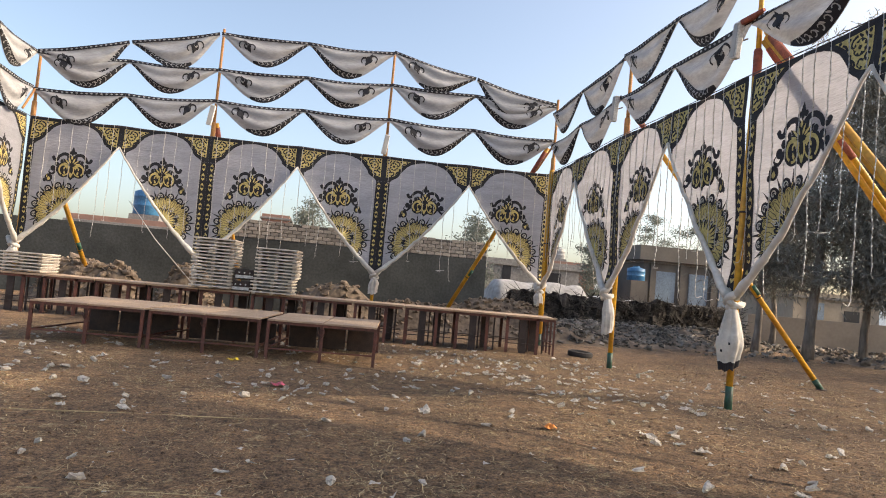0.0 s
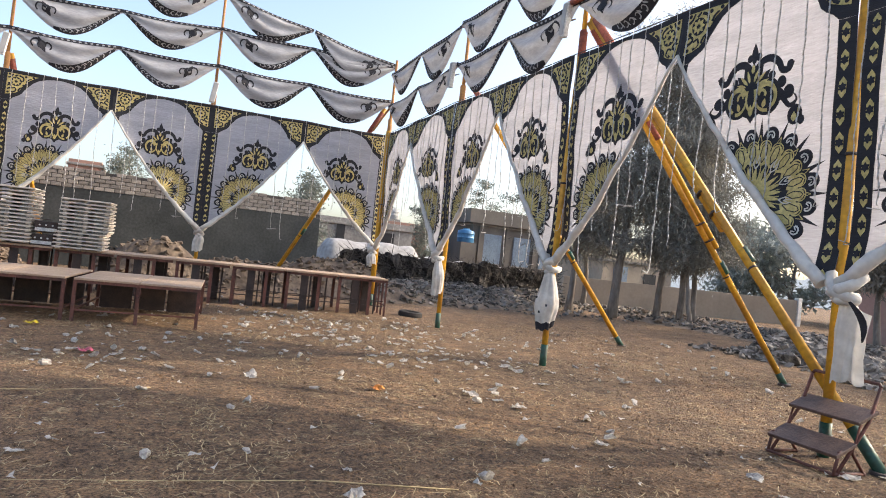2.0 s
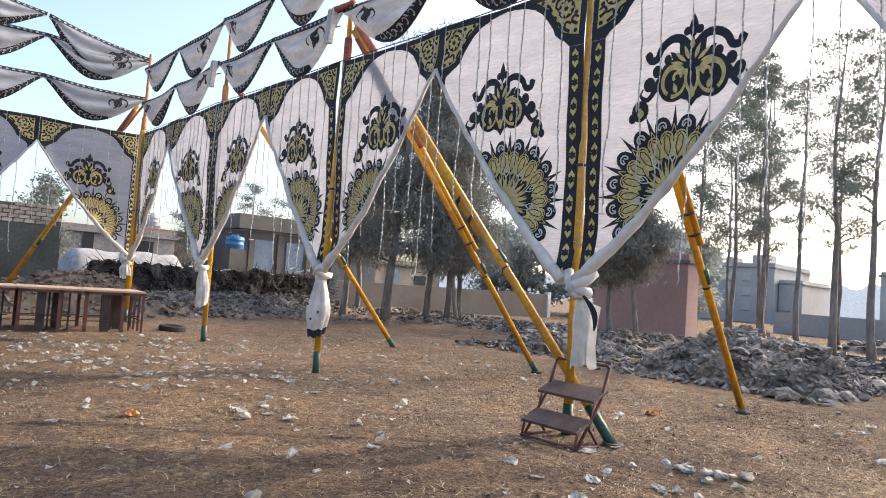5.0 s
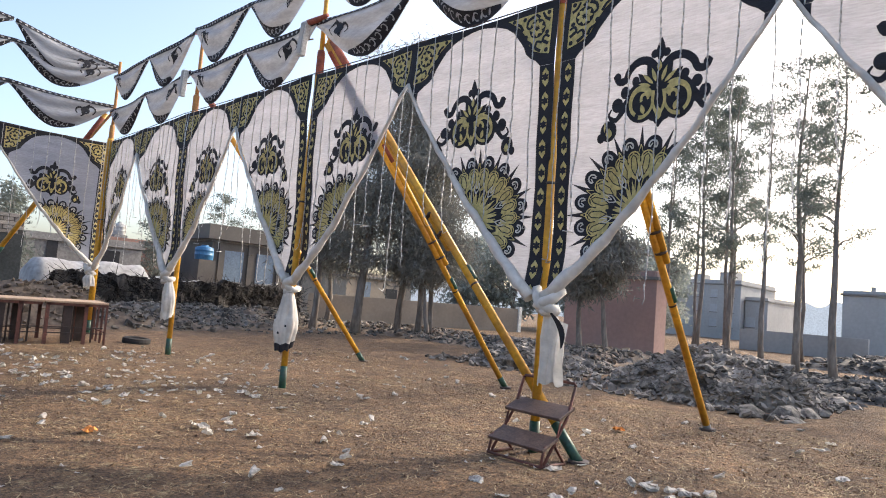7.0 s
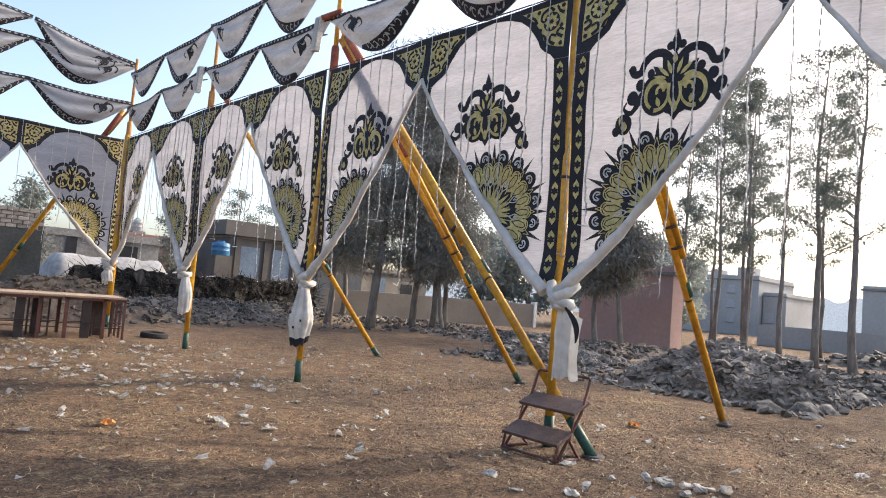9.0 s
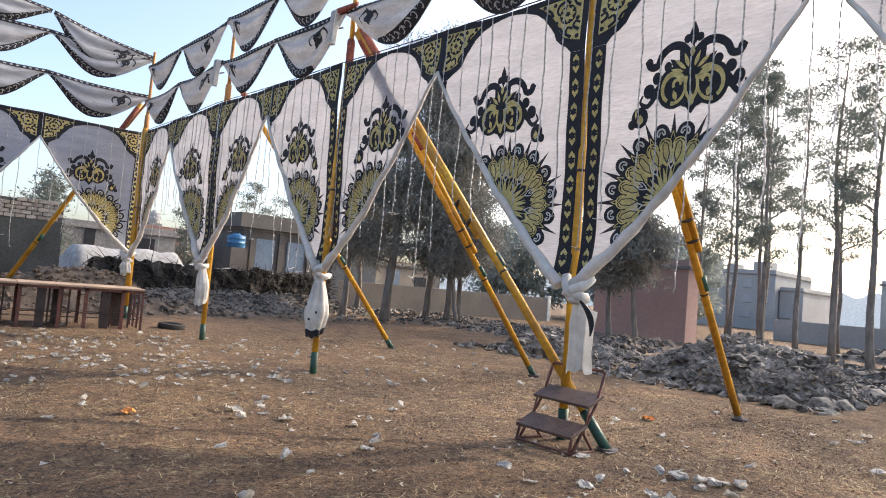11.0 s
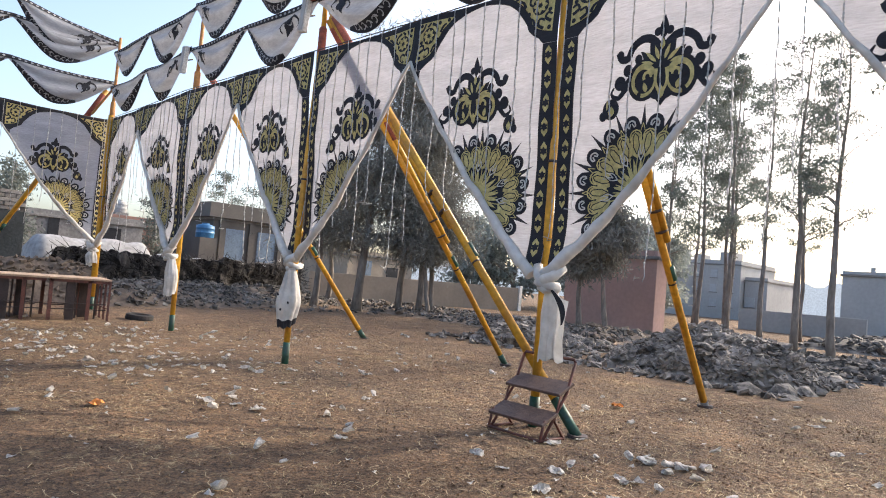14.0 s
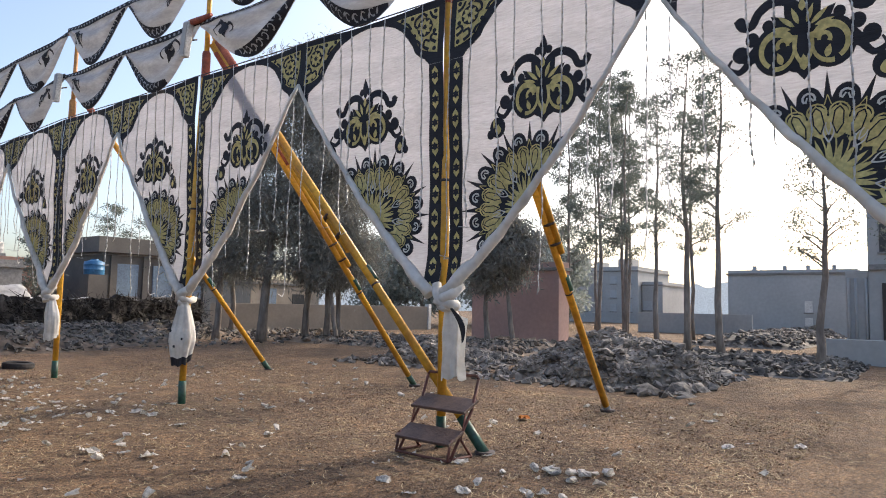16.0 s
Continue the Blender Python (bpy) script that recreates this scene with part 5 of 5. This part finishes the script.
DARK = "dark dense feathery tree beside the waste ground"
for i, (x, y, h, base, sp, lv, r, ln) in enumerate([(16.2, 22.9, 8.6, 2.3, 2.1, 15000, 0.15, 0.2), (16.9, 21.2, 12.0, 2.4, 2.4, 18000, 0.20, 0.7), (18.7, 20.6, 12.6, 2.3, 2.5, 19000, 0.15, 0.4), (19.1, 19.9, 11.4, 2.2, 2.4, 18000, 0.13, 0.2),
                                                    (19.4, 19.4, 9.0, 2.3, 2.0, 17000, 0.12, -0.1), (18.7, 18.9, 5.0, 2.2, 1.1, 6000, 0.10, -0.2), (18.6, 25.4, 7.2, 2.6, 2.2, 9000, 0.14, 0.0)]):
    tree(x, y, h, base, sp, 40, lv, "needle", DARK, 1 + i, size=(0.032, 0.30), clump=0.85, lean=ln, r0=r, up=0.35)
tree(22.3, 14.2, 5.2, 2.3, 1.7, 26, 8000, "needle", "low dark bushy tree by the rubble", 5, size=(0.05, 0.3), clump=0.7, r0=0.13, up=0.25)
tree(22.2, 13.1, 5.0, 2.6, 1.5, 24, 7000, "needle", "low dark bushy tree by the rubble", 6, size=(0.05, 0.3), clump=0.7, r0=0.12, up=0.25)
THIN = "tall thin tree with sparse dusty clumps of leaves"
for i, (x, y, h, base, sp, lv) in enumerate([(22.9, 6.75, 10.6, 3.6, 1.5, 5200), (21.6, 5.45, 9.9, 4.2, 1.25, 4200), (20.3, 2.72, 6.6, 2.8, 1.2, 2400), (19.4, 0.8, 9.4, 2.8, 1.7, 6500),
                                             (30.5, 15.0, 13.0, 4.6, 1.5, 4200), (28.5, 12.4, 12.5, 4.0, 1.4, 4200), (32.0, 12.6, 14.0, 4.6, 1.7, 4600), (27.0, 10.6, 11.5, 3.6, 1.3, 3800), (36.5, 14.3, 14.8, 5.0, 2.0, 5200), (34.0, 9.9, 13.2, 4.2, 1.5, 3400), (38.5, 17.0, 14.0, 4.2, 1.8, 4000), (25.8, 8.8, 10.4, 4.0, 1.1, 2800), (35.0, 17.4, 12.6, 3.8, 1.6, 3400)]):
    far = 1.35 if x > 26 else 1.0
    tree(x, y, h, base, sp, 24, int(lv * 1.7), "leaf", THIN, 40 + i, droop=0.25, size=(0.026 * far, 0.14 * far), clump=0.42, r0=0.12 if x < 25 else 0.105, lean=0.25 if i % 2 else -0.1, up=0.85)
for i, (x, y, h, sp) in enumerate([(-1.5, 42, 5.6, 0.7), (-0.5, 42.5, 6.2, 0.7), (9.0, 42, 5.6, 0.9), (17.7, 43, 5.2, 1.3), (7.4, 32, 5.1, 0.95), (29.0, 56, 9.6, 2.6), (33, 57, 9.0, 2.6), (-9.2, 47, 6.3, 1.0)]):
    tree(x, y, h, h * 0.3, sp, 18, 1900 if x < 15 else 3600, "leaf", "dusty tree behind the houses", 70 + i, droop=0.2, size=(0.06, 0.22), clump=0.6, r0=0.13)
# far trees wear the leaf colour lightened for haze
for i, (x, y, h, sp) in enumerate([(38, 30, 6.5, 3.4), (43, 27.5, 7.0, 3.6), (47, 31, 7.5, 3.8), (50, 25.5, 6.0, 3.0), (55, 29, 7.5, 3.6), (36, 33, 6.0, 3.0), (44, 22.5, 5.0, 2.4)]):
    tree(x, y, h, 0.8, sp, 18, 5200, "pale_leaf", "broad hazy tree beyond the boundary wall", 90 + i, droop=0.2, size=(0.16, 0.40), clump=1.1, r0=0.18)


# ---- litter ----
def cup_mesh(seed):
    rnd = random.Random(seed)
    bm = bmesh.new()
    sq, tw = rnd.uniform(0.35, 0.9), rnd.uniform(-0.6, 0.6)
    rings = []
    for j in range(5):
        z, r = j / 4 * 0.09, 0.026 + 0.012 * j / 4
        rings.append([bm.verts.new(((r * math.cos(a) * (1 + rnd.uniform(-0.2, 0.2))), r * sq * math.sin(a) * (1 + rnd.uniform(-0.25, 0.25)), z + 0.012 * math.sin(2 * a + tw))) for a in [2 * math.pi * i / 9 for i in range(9)]])
    for p, q in zip(rings, rings[1:]):
        for i in range(9):
            bm.faces.new((p[i], p[(i + 1) % 9], q[(i + 1) % 9], q[i]))
    bm.faces.new(rings[0][::-1])
    me = bpy.data.meshes.new("cup")
    bm.to_mesh(me)
    bm.free()
    me.materials.append(M["plastic"])
    return me


def scrap_mesh(seed, material):
    rnd = random.Random(seed)
    n = 5
    vs = [((i / n - 0.5) * 0.16 + rnd.uniform(-0.012, 0.012), (j / n - 0.5) * 0.11 + rnd.uniform(-0.012, 0.012), abs(rnd.gauss(0, 0.016)) + 0.004) for j in range(n + 1) for i in range(n + 1)]
    fs = [(j * (n + 1) + i, j * (n + 1) + i + 1, (j + 1) * (n + 1) + i + 1, (j + 1) * (n + 1) + i) for j in range(n) for i in range(n) if not (i in (0, n - 1) and j in (0, n - 1))]
    me = bpy.data.meshes.new("scrap")
    me.from_pydata(vs, [], fs)
    me.materials.append(M[material])
    return me


CUPS = [cup_mesh(i) for i in range(6)]
SCRAPS = [scrap_mesh(i, "plastic") for i in range(6)]
rl = random.Random(12)


def drop(x, y, k=1.0):
    if rl.random() < 0.55:
        o = new("plastic_cup", rl.choice(CUPS))
        o.rotation_euler = (radians(90) + rl.uniform(-0.5, 0.5), rl.uniform(-0.4, 0.4), rl.uniform(0, 6.3))
        o.location = (x, y, height(x, y) + 0.03)
        tagged(o, "crushed clear plastic cup lying on the earth", "plastic cup", "dropped cups")
    else:
        o = new("paper_scrap", rl.choice(SCRAPS))
        o.rotation_euler = (rl.uniform(-0.25, 0.25), rl.uniform(-0.25, 0.25), rl.uniform(0, 6.3))
        o.location = (x, y, height(x, y) + 0.008)
        tagged(o, "crumpled white scrap lying on the earth", "litter", "white litter scraps")
    s = k * rl.uniform(0.55, 1.15)
    o.scale = (s, s, s)


for _ in range(210):
    drop(rl.uniform(-5.5, 5.8), 2.2 + 9 * rl.random() ** 0.8)
for _ in range(230):
    drop(rl.gauss(3.2, 1.9), rl.gauss(12.2, 2.0), 0.85)
for _ in range(60):
    drop(rl.uniform(-6.5, -3), rl.uniform(8.5, 14.5), 0.95)
for _ in range(6):
    drop(4.75 + rl.gauss(0, 0.3), 2.55 + rl.gauss(0, 0.3))
for k in range(11):
    o = new("plastic_cup", rl.choice(CUPS))
    x, y = 5.78 + 0.034 * k + rl.uniform(-0.12, 0.12), 3.02 - 0.058 * k + rl.uniform(-0.05, 0.05)
    o.location, o.rotation_euler = (x, y, height(x, y) + 0.032), (radians(90) + rl.uniform(-0.3, 0.3), rl.uniform(-0.2, 0.2), rl.uniform(0, 6.3))
    tagged(o, "white plastic cup lying with others on the earth", "plastic cup", "dropped cups")
for _ in range(70):
    drop(rl.uniform(4.5, 12), rl.uniform(0, 14))
for nm, x, y, m, label in (("bag_scrap", -0.45, 8.75, "pinkcloth", "pink plastic bag scrap lying on the earth"), ("wrapper", -1.25, 10.9, "lemon", "yellow wrapper lying near the low stage"), ("peel", 8.3, 4.6, "tangerine", "orange peel lying outside the tent"), ("peel", 2.45, 6.9, "tangerine", "orange scrap lying among cups")):
    o = new(nm, scrap_mesh(7, m))
    o.location, o.scale, o.rotation_euler = (x, y, height(x, y) + 0.012), (1.3, 1.3, 1.6), (0, 0, 0.7)
    tagged(o, label, "litter")


def tyre(x, y):
    root = thing("tyre", pose(x, y, 0.045, 3, 2, 20), "old black tyre lying flat on the earth", "tyre")
    bm = bmesh.new()
    prof = [(0.21, -0.07), (0.25, -0.085), (0.30, -0.06), (0.31, 0.0), (0.30, 0.06), (0.25, 0.085), (0.21, 0.07), (0.19, 0.0)]
    n = 24
    rings = [[bm.verts.new((r * math.cos(2 * math.pi * i / n), r * math.sin(2 * math.pi * i / n), z)) for r, z in prof] for i in range(n)]
    for i in range(n):
        for j in range(8):
            bm.faces.new((rings[i][j], rings[(i + 1) % n][j], rings[(i + 1) % n][(j + 1) % 8], rings[i][(j + 1) % 8]))
    part("carcass", bm, "rubber", root)


tyre(6.45, 16.0)

# straw and clods lie over the whole yard
nr = np.random.RandomState(8)


def scatter(name, n, make, material, label):
    vs, fs = [], []
    for _ in range(n):
        v, f = make()
        k = len(vs)
        vs += v
        fs += [tuple(i + k for i in q) for q in f]
    tagged(part(name, (vs, fs), material), label, "ground litter", kind="stuff")


def spot():
    return nr.uniform(-6, 11), 1.2 + 14 * nr.rand() ** 1.2


def blade():
    while True:
        x, y = spot()
        if nr.rand() < 0.16 + 0.75 * max(0, noise.noise((x * 0.8, y * 0.8, 4.0)) + 0.5 * noise.noise((x * 2.3, y * 2.3, 2.0))):
            break
    a, l, w = nr.uniform(0, 6.3), 0.015 + 0.13 * nr.rand() ** 2.4, nr.uniform(0.0012, 0.0032)
    z = height(x, y) + 0.006
    dx, dy = math.cos(a) * l / 2, math.sin(a) * l / 2
    wx, wy = -math.sin(a) * w, math.cos(a) * w
    t0, t1 = nr.uniform(0, 0.02), nr.uniform(0, 0.03)
    b = nr.uniform(-0.02, 0.02)
    return [(x - dx - wx, y - dy - wy, z + t0), (x - dx + wx, y - dy + wy, z + t0), (x + wx * 1.2 + b, y + wy * 1.2, z + 0.012), (x - wx * 1.2 + b, y - wy * 1.2, z + 0.012), (x + dx + wx, y + dy + wy, z + t1), (x + dx - wx, y + dy - wy, z + t1)], [(0, 1, 2, 3), (3, 2, 4, 5)]


def clod():
    x, y = spot()
    r = 0.004 + 0.018 * nr.rand() ** 4
    z = height(x, y)
    v = [(x + r * nr.uniform(0.7, 1.4), y, z), (x - r * nr.uniform(0.2, 0.8), y + r * nr.uniform(0.7, 1.2), z), (x - r * nr.uniform(0.2, 0.8), y - r * nr.uniform(0.7, 1.2), z), (x + nr.uniform(-0.4, 0.4) * r, y + nr.uniform(-0.4, 0.4) * r, z + r * nr.uniform(0.6, 1.1))]
    return v, [(0, 1, 3), (1, 2, 3), (2, 0, 3)]


def shred():
    """A small folded shred of plastic or paper."""
    x, y = nr.uniform(-4, 10), 2.6 + 10.5 * nr.rand()
    a, r = nr.uniform(0, 6.3), nr.uniform(0.012, 0.042)
    z = height(x, y) + 0.006
    ca, sa = math.cos(a) * r, math.sin(a) * r
    k, h = nr.uniform(0.4, 0.9), nr.uniform(0.2, 0.9) * r
    v = [(x - ca - sa * k, y - sa + ca * k, z + h), (x - ca + sa * k, y - sa - ca * k, z), (x + 0.2 * ca, y + 0.2 * sa, z + 0.004), (x + 0.1 * ca - sa * k, y + ca * k, z + 0.3 * h), (x + ca, y + sa, z + nr.uniform(0, 1.0) * r), (x + ca - sa * k, y + sa + ca * k, z + h * 0.6)]
    return v, [(0, 1, 2, 3), (3, 2, 4, 5)]


scatter("scattered_shreds", 420, shred, "plastic", "small white shreds of plastic and paper on the earth")
scatter("scattered_straw", 32000, blade, "straw", "dry straw scattered over the earth")
scatter("scattered_clods", 30000, clod, "ground", "small clods and grit on the earth")
for pts in ([(-1.75, 4.55), (-0.9, 4.50), (0.2, 4.32), (1.1, 4.2), (2.0, 3.95)], [(-3.6, 6.6), (-1.8, 6.68), (-0.6, 6.75), (0.2, 6.9)]):
    o = part("ground_string", pipe([(x, y, height(x, y) + 0.002) for x, y in pts], 0.0042, 5), "straw")
    tagged(o, "pale string lying on the earth", "string", "strings on the earth")


# ---- hazy distance ----
def distance():
    """Far line of trees and roofs, some hundred metres beyond the last houses; its haze is a painted pale glow."""
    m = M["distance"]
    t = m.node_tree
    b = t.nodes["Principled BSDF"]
    # pale blue emission stands in for the haze
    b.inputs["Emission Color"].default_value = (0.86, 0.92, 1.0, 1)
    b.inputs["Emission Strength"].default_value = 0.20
    vs, fs = [], []
    n = 420
    for i in range(n + 1):
        a = radians(-40 + 130 * i / n)
        h = 7.0 + 3.2 * noise.noise((i * 0.06, 3, 1)) + 1.8 * noise.noise((i * 0.25, 5, 1)) + 0.8 * noise.noise((i * 0.9, 7, 1))
        for r, z in ((190, -0.5), (190, h), (194, h), (194, -0.5)):
            vs.append((r * math.cos(a), r * math.sin(a), z))
    for i in range(n):
        for k in range(3):
            fs.append((i * 4 + k, i * 4 + k + 1, i * 4 + k + 5, i * 4 + k + 4))
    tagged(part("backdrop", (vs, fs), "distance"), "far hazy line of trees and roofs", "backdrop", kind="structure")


distance()
